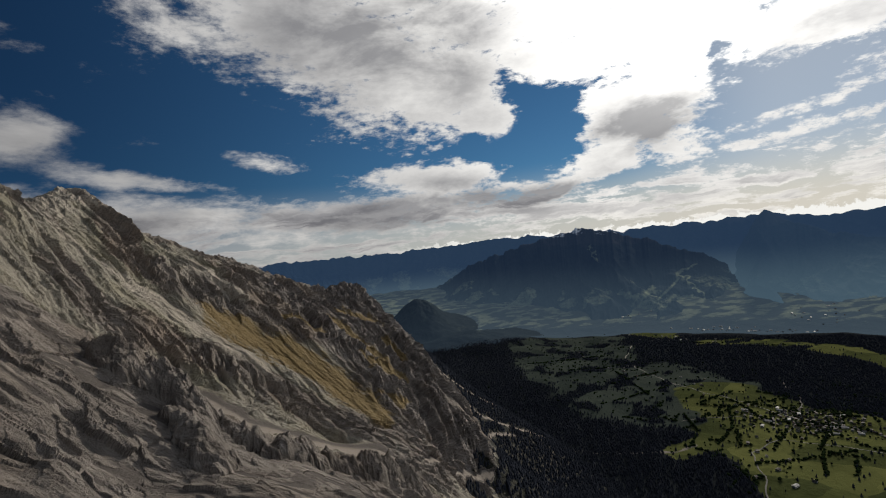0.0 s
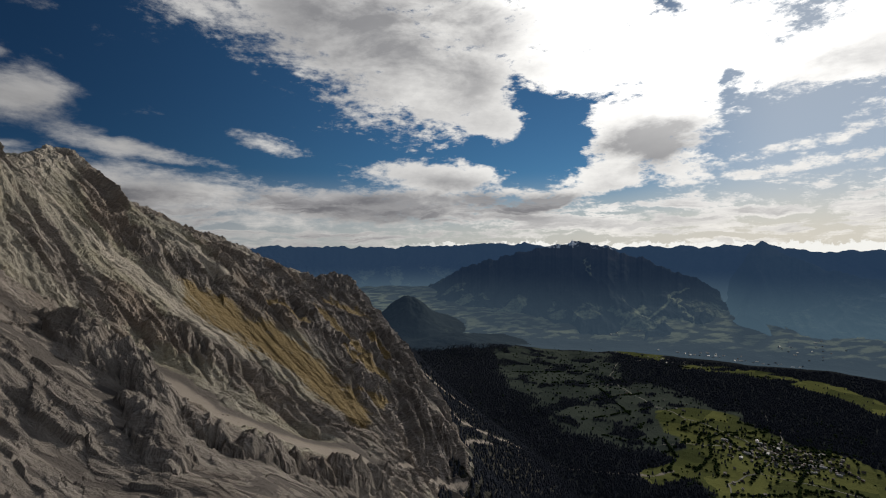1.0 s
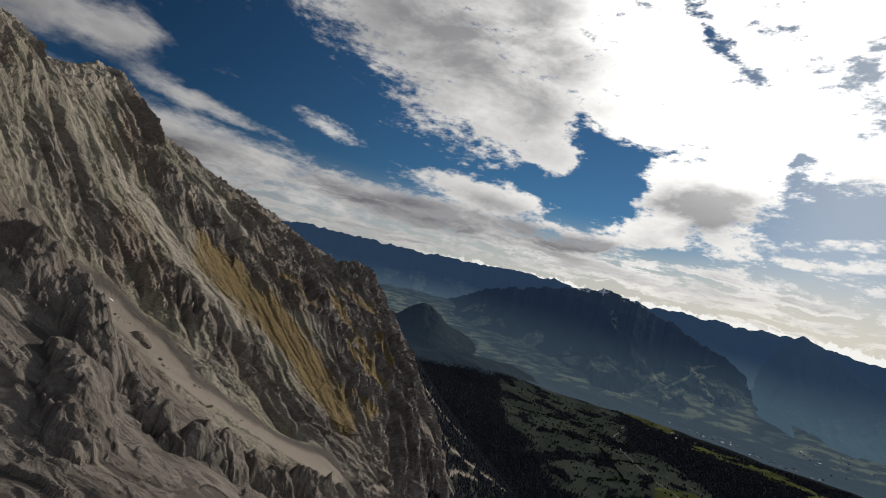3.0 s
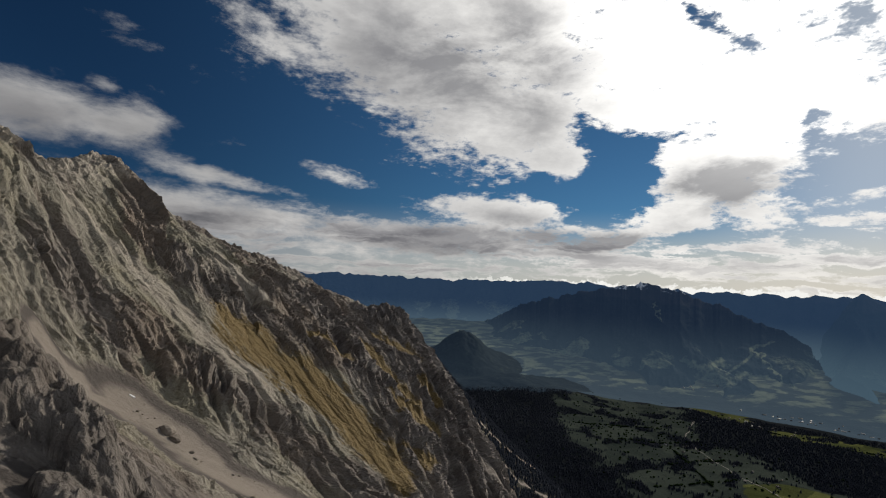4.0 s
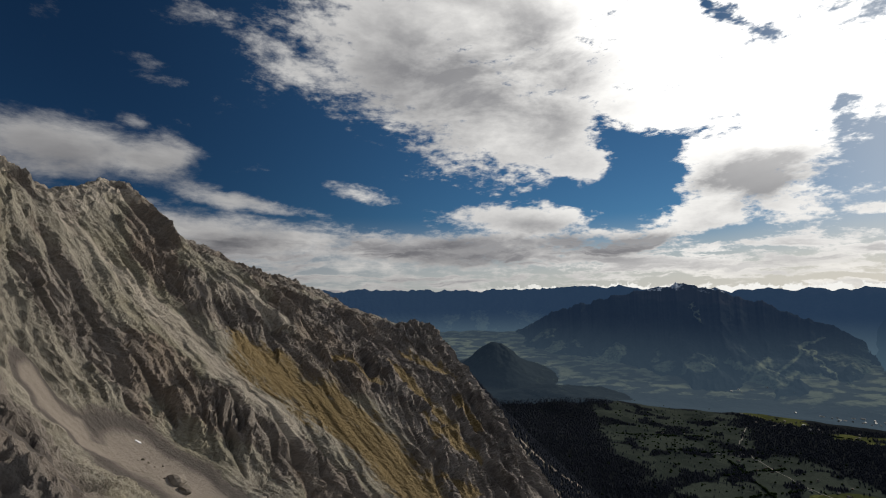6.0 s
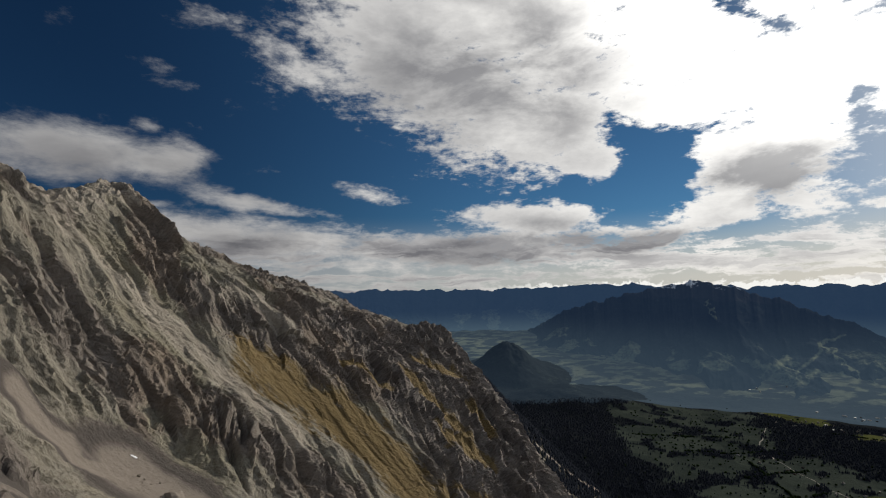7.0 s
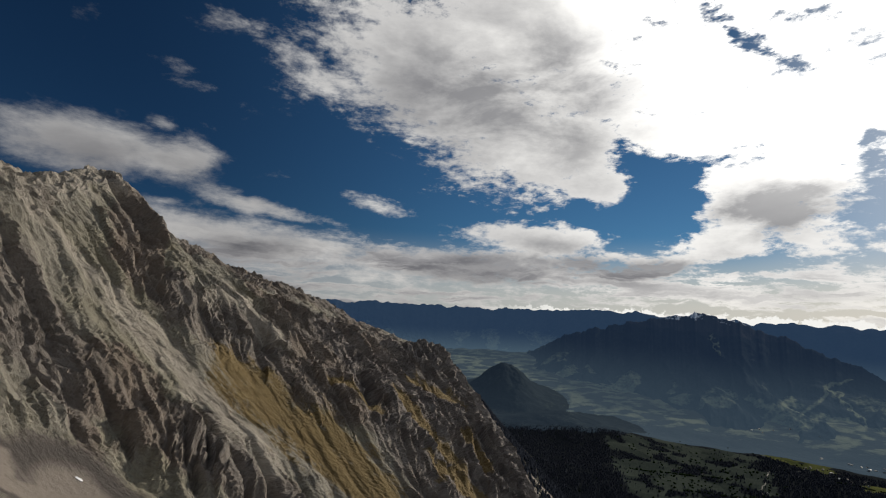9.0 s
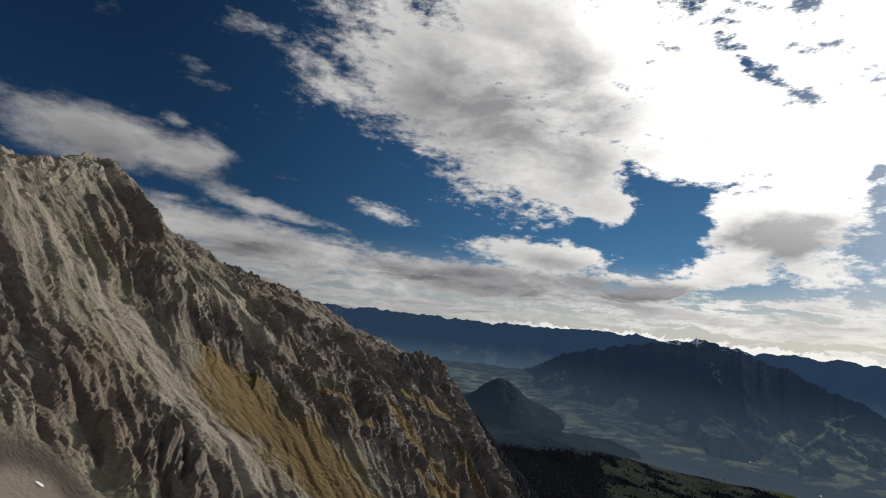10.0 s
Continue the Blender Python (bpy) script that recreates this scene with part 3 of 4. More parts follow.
def towers(x, y):
    """Height that the towers add to the near rib."""
    total = np.zeros_like(x)
    m = (x > -205) & (x < 60) & (y > 210) & (y < 440)
    if not m.any():
        return total
    px, py, best = x[m], y[m], 0.0
    wx, wy = px + 4.5 * fbm(px / 11, py / 11, 4, 71), py + 4.5 * fbm(px / 11, py / 11, 4, 73)
    for cx, cy, a, b, turn, high in TOWERS:
        c, s = math.cos(radians(turn)), math.sin(radians(turn))
        u, v = ((wx - cx) * c + (wy - cy) * s) / a, ((wy - cy) * c - (wx - cx) * s) / b
        p = np.clip(1 - np.sqrt(u * u + v * v), 0, 1)
        best = np.maximum(best, high * (1.1 * p ** 0.55 - 0.1 * p))
    total[m] = best * (1 + 0.2 * fbm(px / 5, py / 5, 4, 77))
    return total


def rocky(x, y):
    """The massif's surface with its ribs, gullies and pinnacles, and its zones."""
    z = massif(x, y)
    gx, gy = (massif(x + 4, y) - massif(x - 4, y)) / 8, (massif(x, y + 4) - massif(x, y - 4)) / 8
    s = np.sqrt(1 + gx * gx + gy * gy)
    nx, ny, nz = -gx / s, -gy / s, 1 / s
    grass, scree, pale, wood = zones_of(x, y, z)
    gx, gy = (massif(x + 22, y) - massif(x - 22, y)), (massif(x, y + 22) - massif(x, y - 22))
    crag = crag_of(x, y)
    near = step(360, 300, y + 20 * fbm(x / 60, y / 60, 2, 161))
    flank = near_line(x, y, [(-60, 700), (0, 640), (60, 620), (70, 700), (10, 780)], 120)
    lower = near_line(x, y, [(-150, 470), (-106, 496), (-60, 515), (-11, 525), (40, 560)], 34)
    rib = ribs(x, y, np.degrees(np.arctan2(gy, -gx)) - 12 + 8 * crag + 34 * step(0.05, 0.5, flank) + 22 * step(0.1, 0.6, lower), crag * (1 - 0.75 * near), np.maximum(step(0.1, 0.6, flank), 0.7 * step(0.1, 0.6, lower) * (1 - grass)))
    rib = rib + 1.0 * fbm(x / 15, y / 15, 4, 59)
    rib = rib * (1 + 0.35 * step(0.1, 0.7, flank))
    rib = rib * (1 + 0.05 * near)
    # rubble fills the hollows between the ribs
    level = 0.3 + 3.2 * fbm(x / 45, y / 45, 3, 163) - 10 * (1 - near) - 1.5 * crag
    filled = np.logaddexp(rib / 1.2, level / 1.2) * 1.2
    scree = np.maximum(scree, 0.62 * step(0.5, 3.0, filled - rib))
    rib = filled
    calm = 1 - 0.93 * step(0.2, 0.6, zones_of(x, y, z)[1])
    far = 1 - 0.45 * step(1000, 1600, y)
    rib = rib * calm * far * (1 - 0.8 * grass) * (1 - 0.3 * pale) * (1 - 0.88 * wood)
    jag = near_line(x, y, [p[:2] for p in CREST], 30) + 0.8 * near_line(x, y, [p[:2] for p in SHOULDER] + [(28, 748), (62, 697), (80, 620)], 26)
    tower = towers(x, y) + jag * step(400, 460, y) * step(1300, 900, y) * (1 - 0.8 * near_line(x, y, [(-306, 560), (-298, 615)], 40)) * 6.5 * (crags(x / 17, y / 17, 3, 171) - 0.85)
    edge = near_line(x, y, [(-108, 740), (-24, 808), (30, 755), (70, 697), (84, 640), (90, 590)], 55)
    tower = tower + edge * 9 * (facets(x / 37 + 0.2, y / 37, 3, 181, 0.45) - 0.75)
    rib = rib * (1 - 0.3 * step(2, 12, tower))
    # the crag value also darkens the near slope's colour, for cloud shade
    return np.c_[x + nx * rib, y + ny * rib, z + nz * rib + tower], np.c_[grass, scree * (towers(x, y) < 3), pale, wood], np.maximum(np.maximum(crag, 1.3 * near), step(2, 8, towers(x, y))) + step(0.1, 0.6, flank + 0.25 * fbm(x / 30, y / 30, 3, 191))


def build_massif():
    r = np.r_[np.linspace(0.2, 97, 27), 100 * np.exp(np.linspace(0, math.log(2050 / 100), 1000))]
    a = np.radians(np.r_[np.linspace(-180, -79.5, 70, endpoint=False), np.linspace(-78, 27, 960), np.linspace(28.5, 180, 80, endpoint=False)])
    rr, aa = np.meshgrid(r, a, indexing="ij")
    x, y = (rr * np.sin(aa)).ravel() + 20, (rr * np.cos(aa)).ravel() + 40
    pts, zones, crag = rocky(x, y)
    # behind and beside the view the mountain runs down into the valley
    fall = np.maximum(np.maximum(step(70, -420, y), step(-470, -1100, x)), step(260, 700, x - 0.2 * np.maximum(y - 600, 0)))
    pts[:, 2] = 150 + (np.minimum(pts[:, 2], 830) - 150) * (1 - fall)
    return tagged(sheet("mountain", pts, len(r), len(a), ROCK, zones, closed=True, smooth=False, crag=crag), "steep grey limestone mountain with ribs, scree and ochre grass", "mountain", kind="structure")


build_massif()


# ---- valley and far ranges ----
def valley_height(x, y):
    r = np.hypot(x, y)
    z = 200 + 10 * fbm(x / 500, y / 500, 3, 61) + 2.5 * fbm(x / 90, y / 90, 3, 67)
    z = z + 18 * np.exp(-(((x - 520) / 200) ** 2 + ((y - 2380) / 240) ** 2))
    z = z + 26 * np.exp(-(((x - 600) / 250) ** 2 + ((y - 2300) / 170) ** 2) ** 0.85) * (1 + 0.15 * fbm(x / 110, y / 110, 3, 72))
    return z - 25 * step(2480, 2700, r) + 0.11 * np.maximum(r - 2600, 0)


MEADOWS = [([(960, 1270), (930, 1100), (870, 970), (840, 860), (800, 740)], 205), ([(1010, 960), (990, 820), (900, 690)], 200), ([(1270, 2130), (1330, 2040)], 95), ([(1390, 1830), (1500, 1790), (1600, 1640)], 90), ([(1620, 1520), (1615, 1340), (1590, 1240)], 95), ([(740, 1000), (640, 985)], 60)]
# grassland under cloud shade, painted in as a darker tone
SHADED_PASTURES = [([(900, 2150), (800, 1850), (800, 1550), (850, 1330)], 400)]
STREAM = [(400, 1140), (430, 1095), (473, 1054), (554, 1001), (650, 992), (700, 1010)]


def valley_zones(x, y):
    r = np.hypot(x, y)
    warp = 60 * fbm(x / 160, y / 160, 4, 80)
    open_land, rough = np.zeros_like(x), np.zeros_like(x)
    for line, width in MEADOWS:
        open_land = np.maximum(open_land, near_line(x + 0.6 * warp, y - 0.6 * warp, line, width))
    open_land = open_land * (1 - step(1500, 1650, y) * step(-0.15, -0.45, fbm(x / 80, y / 80, 3, 86)))
    for line, width in SHADED_PASTURES:
        rough = np.maximum(rough, near_line(x + warp, y - warp, line, width))
    wood = 1 - np.clip(step(0.15, 0.4, open_land) + step(0.1, 0.45, rough) * step(-0.5, -0.1, fbm(x / 110, y / 110, 4, 88)), 0, 1)
    stony = near_line(x + 0.1 * warp, y + 0.1 * warp, STREAM, 12)
    return wood, stony, rough * (1 - step(0.1, 0.4, open_land))


def build_valley():
    rings, turns = 400, 900
    r = np.r_[1.0, 60 * np.exp(np.linspace(0, math.log(2480 / 60), rings - 1))]
    a = np.radians(np.linspace(-180, 180, turns, endpoint=False))
    rr, aa = np.meshgrid(r, a, indexing="ij")
    x, y = (rr * np.sin(aa)).ravel(), (rr * np.cos(aa)).ravel()
    tagged(sheet("ground", np.c_[x, y, valley_height(x, y)], rings, turns, VALLEY, np.c_[valley_zones(x, y)], closed=True), "valley floor with green meadows, and pastures and woods coloured dark for cloud shade", "ground", kind="structure")
    # the main valley beyond the terrace, its haze painted on as glow
    r = np.linspace(2480, 4900, 130)
    rr, aa = np.meshgrid(r, a, indexing="ij")
    x, y = (rr * np.sin(aa)).ravel(), (rr * np.cos(aa)).ravel()
    z = valley_height(x, y)
    meadow = step(-0.45, 0.4, fbm(x / 110, y / 70, 5, 84)) * step(60, 20, z - 175 - 0.11 * np.maximum(rr.ravel() - 2600, 0)) * step(2650, 2950, rr.ravel())
    tagged(sheet("far_valley", np.c_[x, y, z], 130, turns, FAR[2], np.c_[meadow, 0 * x, 0 * x], closed=True), "main valley with meadows and a wooded hill, blue haze painted on", "valley", kind="structure")


build_valley()


def build_hill(name, label, cx, cy, wide, long, high, seed, mat):
    """A wooded hill that stands on the valley floor."""
    r, a = np.linspace(0, 2.0, 60), np.linspace(0, 2 * np.pi, 160, endpoint=False)
    rr, aa = (k.ravel() for k in np.meshgrid(r, a, indexing="ij"))
    x, y = cx + wide * rr * np.cos(aa), cy + long * rr * np.sin(aa)
    spur = crags(x / 190, y / 190, 3, seed) - 1.0
    z = valley_height(x, y) - 6 + high * np.exp(-rr ** 1.9 * (1.1 - 0.12 * spur)) * (1 + 0.06 * fbm(x / 60, y / 60, 3, seed + 5))
    return tagged(sheet(name, np.c_[x, y, z], 60, 160, mat, np.c_[0.25 + 0 * x, 0 * x, 0 * x], closed=True), label, "hill", kind="structure")


build_hill("wooded_hill", "dark wooded cone-shaped hill standing in the valley, blue haze painted on", 300, 2990, 190, 240, 192, 211, FAR[4])
build_hill("wooded_foothill", "low dark wooded foothill beside the valley, blue haze painted on", 505, 2540, 270, 190, 58, 221, FAR[4])


RUNS = [([(28.8, -6.9), (31.0, -7.4), (32.0, -6.6)], 0.7), ([(33.6, -7.6), (35.6, -7.6), (37.6, -8.4)], 0.6), ([(32.0, -8.2), (34.4, -6.1), (34.8, -4.9), (36.4, -4.3)], 0.28), ([(34.9, -5.0), (37.2, -7.8)], 0.3), ([(39.2, -6.7), (41.4, -9.8)], 0.7), ([(26.0, -1.4), (26.8, -3.2)], 0.25)]


def build_range(name, label, near, far, a0, a1, skyline, seed, mat, rings=170, turns=700, spurs=700.0, deep=0.34, runs=(), meadows=0.0, jagged=14.0):
    """A mountain range between two distances; skyline gives azimuth and height angle of its crest."""
    a = np.linspace(a0, a1, turns)
    near = np.interp(a, *zip(*near))[None]
    base = 160 + 0.11 * np.maximum(near - 2600, 0)
    rr, aa = np.broadcast_arrays(near + np.linspace(0, 1, rings)[:, None] * (far - near), a[None])
    crest = near + (far - near) * 0.78
    top = 700 + crest * np.tan(np.radians(np.interp(aa, [p[0] for p in skyline], [p[1] for p in skyline])))
    top = top + 18 * fbm(aa / 2.6, 0 * aa, 4, seed + 40) + jagged * (facets(aa / 1.9, 0 * aa, 4, seed + 60, 0.6) - 0.95)
    x, y = rr * np.sin(np.radians(aa)), rr * np.cos(np.radians(aa))
    t = np.clip((rr - near) / (crest - near), 0, 2)
    side = np.radians(aa) * crest
    bend = 0.5 * fbm(side / 800, rr / 800, 3, seed + 3)
    spur = crags(side / spurs + bend, rr / (4.5 * spurs), 2, seed, 0.35)
    fine = crags(side / 190 + bend, rr / 420, 4, seed + 9, 0.5)
    # spurs come down from the crest; between them the side valleys cut back
    rise = np.where(t < 1, t ** (1.25 + 1.0 * np.clip(1.05 - spur, 0, 1)), 1 - 0.9 * (t - 1))
    z = base + (top - base) * rise + 42 * deep * (fine - 1.0) * np.sin(np.pi * np.clip(t, 0.03, 1.0)) * 1.5 + (17 + 14 * fbm(side / 700, 0 * side, 2, seed + 50)) * (crags(side / 210, rr / 300, 4, seed + 12) - 1.05) * np.clip(t, 0, 1) ** 5
    hi = z - base
    up = np.degrees(np.arctan2(z - 700, rr))
    wob = 0.35 * fbm(aa * 1.3, up * 1.3, 3, seed + 30)
    meadow = meadows * step(0.05, 0.5, fbm(x / 230, y / 230, 4, seed + 20)) * step(300, 80, hi)
    for line, width in runs:
        meadow = np.maximum(meadow, near_line(aa + wob, up + wob, line, width))
    bare = step(330, 520, hi)
    snow = step(420, 545, hi) * 0.6
    ob = sheet(name, np.c_[x.ravel(), y.ravel(), z.ravel()], rings, turns, mat, np.c_[meadow.ravel(), bare.ravel(), snow.ravel()])
    return tagged(ob, label, "mountain range", kind="structure")


build_range("far_range", "far mountain range with snow-dusted peaks, blue haze painted on", [(-32, 4250), (8, 4250), (16, 4100), (26, 3700), (40, 3400), (75, 3300)], 4900, -32, 75,
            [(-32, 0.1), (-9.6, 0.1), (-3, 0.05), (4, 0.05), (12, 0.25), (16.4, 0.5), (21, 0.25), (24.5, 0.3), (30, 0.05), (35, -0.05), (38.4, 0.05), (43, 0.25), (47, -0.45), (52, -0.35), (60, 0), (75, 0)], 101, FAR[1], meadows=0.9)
build_range("front_mountain", "wooded mountain with ski runs and clearings, painted dark for shade and blue for haze", [(6, 4000), (10, 3650), (15, 3300), (20, 3020), (27, 2800), (34, 2680), (48, 2620)], 4450, 6, 47.5,
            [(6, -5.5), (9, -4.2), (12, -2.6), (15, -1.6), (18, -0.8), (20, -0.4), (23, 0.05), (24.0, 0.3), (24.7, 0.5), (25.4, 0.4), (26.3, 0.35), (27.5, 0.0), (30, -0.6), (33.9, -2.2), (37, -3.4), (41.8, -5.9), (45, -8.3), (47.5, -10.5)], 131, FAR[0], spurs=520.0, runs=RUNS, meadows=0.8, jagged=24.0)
build_range("side_mountain", "mountain across the side valley, painted dark blue for shade and haze", [(38, 3000), (75, 3000)], 4500, 38, 75,
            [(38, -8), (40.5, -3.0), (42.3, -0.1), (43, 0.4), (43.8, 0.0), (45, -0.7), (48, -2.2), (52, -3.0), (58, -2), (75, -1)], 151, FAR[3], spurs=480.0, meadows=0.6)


# ---- things ----
def part(name, bm, mat, parent=None, label="", place=None):
    """Links a bmesh as one mesh object, under a thing or part where one is given."""
    me = bpy.data.meshes.new(name)
    bm.to_mesh(me)
    bm.free()
    me.materials.append(mat)
    ob = new(name, me)
    if place is not None:
        ob.matrix_basis = place
    if parent is not None:
        ob.parent = parent
    return tagged(ob, label)


def plain(name, low, high, scale=0.8, rough=0.85, gloss=0.25):
    """A weathered surface between two tones."""
    m, n = material(name)
    at = n.add("ShaderNodeTexCoord", out=3)
    kind = n.add("ShaderNodeObjectInfo", out=5)
    tone = n.math("ADD", n.math("MULTIPLY", n.noise(at, scale, 5.0, 0.65), 0.6), n.math("MULTIPLY", kind, 0.4))
    finish(n, n.mix(n.ramp(tone, 0.25, 0.75), low, high), rough, n.noise(at, scale * 4, 4.0), 0.1, gloss)
    return m


# needles coloured darker and bluer to stand for cloud shade and haze
NEEDLES = plain("shade_toned_spruce_needles", (0.020, 0.0235, 0.032), (0.028, 0.032, 0.042), 0.05, 1.0, 0.0)
LEAVES = plain("green_leaves", (0.014, 0.024, 0.009), (0.04, 0.055, 0.02), 0.3, 1.0, 0.0)
BARK = plain("grey_bark", (0.05, 0.04, 0.03), (0.10, 0.085, 0.065), 2.0)
PLASTER = plain("white_plaster", (0.36, 0.345, 0.31), (0.56, 0.54, 0.50), 0.05)
TILES = plain("dark_roof_tiles", (0.035, 0.032, 0.032), (0.10, 0.088, 0.082), 0.06)
TIMBER = plain("brown_timber", (0.07, 0.045, 0.028), (0.15, 0.10, 0.065), 0.8)
METAL = plain("pale_sheet_roof", (0.17, 0.175, 0.18), (0.34, 0.34, 0.34), 0.03, 0.7, 0.3)
GRAVEL = plain("grey_gravel", (0.09, 0.088, 0.08), (0.15, 0.145, 0.13), 0.3)
SNOW = plain("old_snow", (0.62, 0.64, 0.66), (0.8, 0.82, 0.84), 0.6)


def boulder_bm(seed):
    bm = bmesh.new()
    bmesh.ops.create_icosphere(bm, subdivisions=2, radius=1.0)
    for v in bm.verts:
        p = v.co * 1.4
        k = 1 + 0.35 * noise.noise(p + Vector((seed * 7.1, 0, 0))) + 0.2 * noise.noise(p * 2.7)
        v.co = Vector((v.co.x * k * 1.15, v.co.y * k * 0.9, v.co.z * k * 0.72))
    return bm


BOULDER_ROCK = plain("scree_boulder_rock", (0.15, 0.13, 0.11), (0.27, 0.24, 0.205), 0.5, 0.95, 0.15)
BOULDERS = [part("boulder", boulder_bm(k), BOULDER_ROCK) for k in range(4)]
rng = np.random.default_rng(7)


def on_rock(x, y):
    return rocky(np.array([x], float), np.array([y], float))[0][0]


spots = [(-140, 405, 4.6), (-134, 402, 3.4)]
for k in range(24):
    a = rng.integers(0, len(SCREE_LINE) - 2)
    f, (x0, y0), (x1, y1) = rng.uniform(), SCREE_LINE[a], SCREE_LINE[a + 1]
    spots.append((x0 + (x1 - x0) * f + rng.normal(0, 8), y0 + (y1 - y0) * f + rng.normal(0, 8), float(np.clip(rng.lognormal(-0.35, 0.4), 0.4, 1.5))))
for k, (x, y, size) in enumerate(spots):
    p = on_rock(x, y)
    place = pose(p[0], p[1], p[2] + 0.15 * size, rng.uniform(-20, 20), rng.uniform(-20, 20), rng.uniform(0, 360))
    src = BOULDERS[k % 4]
    ob = src if k < 4 else copy_thing(src, place)
    ob.matrix_basis = place
    ob.scale = (size, size, size)
    tagged(ob, "angular grey boulder lying on the pale scree" if size < 3 else "large broken grey boulder lying on the pale scree", "boulder", "boulders on the scree")

bm = boulder_bm(9)
ob = part("snow_patch", bm, SNOW, place=pose(*on_rock(-168, 415), 0, 30, 10))
ob.scale = (2.0, 1.0, 0.5)
tagged(ob, "small patch of old white snow on scree", "snow")


# ---- valley: woods, trees, houses, roads ----
def clumps(name, xyz, shape, faces, size, seed, mat, label, turn=True):
    """Many small copies of one shape in a single mesh."""
    rng = np.random.default_rng(seed)
    n, v = len(xyz), len(shape)
    a = rng.uniform(0, 2 * np.pi, n)
    c, s = np.cos(a)[:, None], np.sin(a)[:, None]
    pts = np.broadcast_to(shape, (n, v, 3)) * (1 + rng.uniform(-0.22, 0.22, (n, v, 1)))
    pts = np.stack([pts[..., 0] * c - pts[..., 1] * s, pts[..., 0] * s + pts[..., 1] * c, pts[..., 2]], -1) * size[:, None, :] + xyz[:, None, :]
    quads = (np.asarray(faces)[None] + (np.arange(n) * v)[:, None, None]).reshape(-1, 3)
    me = bpy.data.meshes.new(name)
    me.vertices.add(n * v)
    me.vertices.foreach_set("co", pts.astype(np.float32).ravel())
    me.loops.add(quads.size)
    me.loops.foreach_set("vertex_index", quads.astype(np.int32).ravel())
    me.polygons.add(len(quads))
    me.polygons.foreach_set("loop_start", np.arange(0, quads.size, 3, dtype=np.int32))
    me.polygons.foreach_set("loop_total", np.full(len(quads), 3, np.int32))
    me.update(calc_edges=True)
    me.materials.append(mat)
    return tagged(new(name, me), label, "trees", kind="stuff")


def ring_of(r, z, sides, twist=0.0):
    return [(r * math.cos(2 * math.pi * k / sides + twist), r * math.sin(2 * math.pi * k / sides + twist), z) for k in range(sides)]


SPRUCE = np.array(ring_of(1.0, 0.02, 6) + [(0, 0, 0.62)] + ring_of(0.66, 0.36, 6, 0.5) + [(0, 0, 1.0)])
SPRUCE_FACES = [(k, (k + 1) % 6, 6) for k in range(6)] + [(7 + k, 7 + (k + 1) % 6, 13) for k in range(6)]


def woods():
    rng = np.random.default_rng(11)
    x, y = rng.uniform(80, 2300, 230000), rng.uniform(420, 2750, 230000)
    r, a = np.hypot(x, y), np.degrees(np.arctan2(x, y))
    keep = (a > -2) & (a < 62) & (r < 2440) & (rng.uniform(size=len(x)) < np.clip(1400 / r, 0.25, 1) ** 1.3)
    x, y = x[keep], y[keep]
    floor, face = valley_height(x, y), massif(x, y)
    on_face = (face > floor + 4) & (np.hypot(x, y) < 1950) & (np.degrees(np.arctan2(x - 20, y - 40)) < 31.5)
    wood = valley_zones(x, y)[0]
    z = floor.copy()
    if on_face.any():
        p, zone, _ = rocky(x[on_face], y[on_face])
        x[on_face], y[on_face], z[on_face] = p.T
        wood[on_face] = zone[:, 3] * (zone[:, 1] < 0.25)
    keep = wood + 0.25 * rng.normal(size=len(x)) > 0.55
    x, y, z = x[keep], y[keep], z[keep]
    tall = rng.uniform(5, 10, len(x))
    wide = tall * rng.uniform(0.24, 0.36, len(x))
    clumps("spruce_forest", np.c_[x, y, z - 0.5], SPRUCE, SPRUCE_FACES, np.c_[wide, wide, tall], 12, NEEDLES, "dense spruce forest on the lower slopes and valley, coloured dark for cloud shade")


woods()

PUFF = np.array([(0, 0, 1.0)] + ring_of(0.85, 0.62, 6) + ring_of(0.95, 0.28, 6, 0.5) + [(0, 0, 0.02)])
PUFF_FACES = [(0, 1 + k, 1 + (k + 1) % 6) for k in range(6)] + [(1 + k, 7 + k, 1 + (k + 1) % 6) for k in range(6)] + [(7 + k, 7 + (k + 1) % 6, 1 + (k + 1) % 6) for k in range(6)] + [(7 + k, 13, 7 + (k + 1) % 6) for k in range(6)]
HEDGES = [[(690, 1010), (760, 1080), (800, 1190)], [(750, 1000), (840, 1060), (930, 1180)], [(720, 1090), (860, 1160)], [(830, 930), (930, 1000)], [(900, 890), (1010, 960), (1120, 1010)], [(820, 800), (900, 880)], [(740, 880), (830, 870), (960, 860)],
          [(1080, 980), (1180, 1060)], [(880, 1230), (1010, 1260)], [(930, 1060), (960, 1200)], [(880, 1150), (980, 1170), (1080, 1150)], [(700, 900), (690, 820)], [(1000, 900), (1000, 820)], [(640, 1350), (900, 1400)], [(760, 1500), (980, 1560)], [(700, 1700), (1000, 1720)], [(620, 1900), (930, 1850)], [(800, 1330), (850, 1640)], [(1290, 1900), (1420, 1800)], [(1450, 1700), (1560, 1640)]]


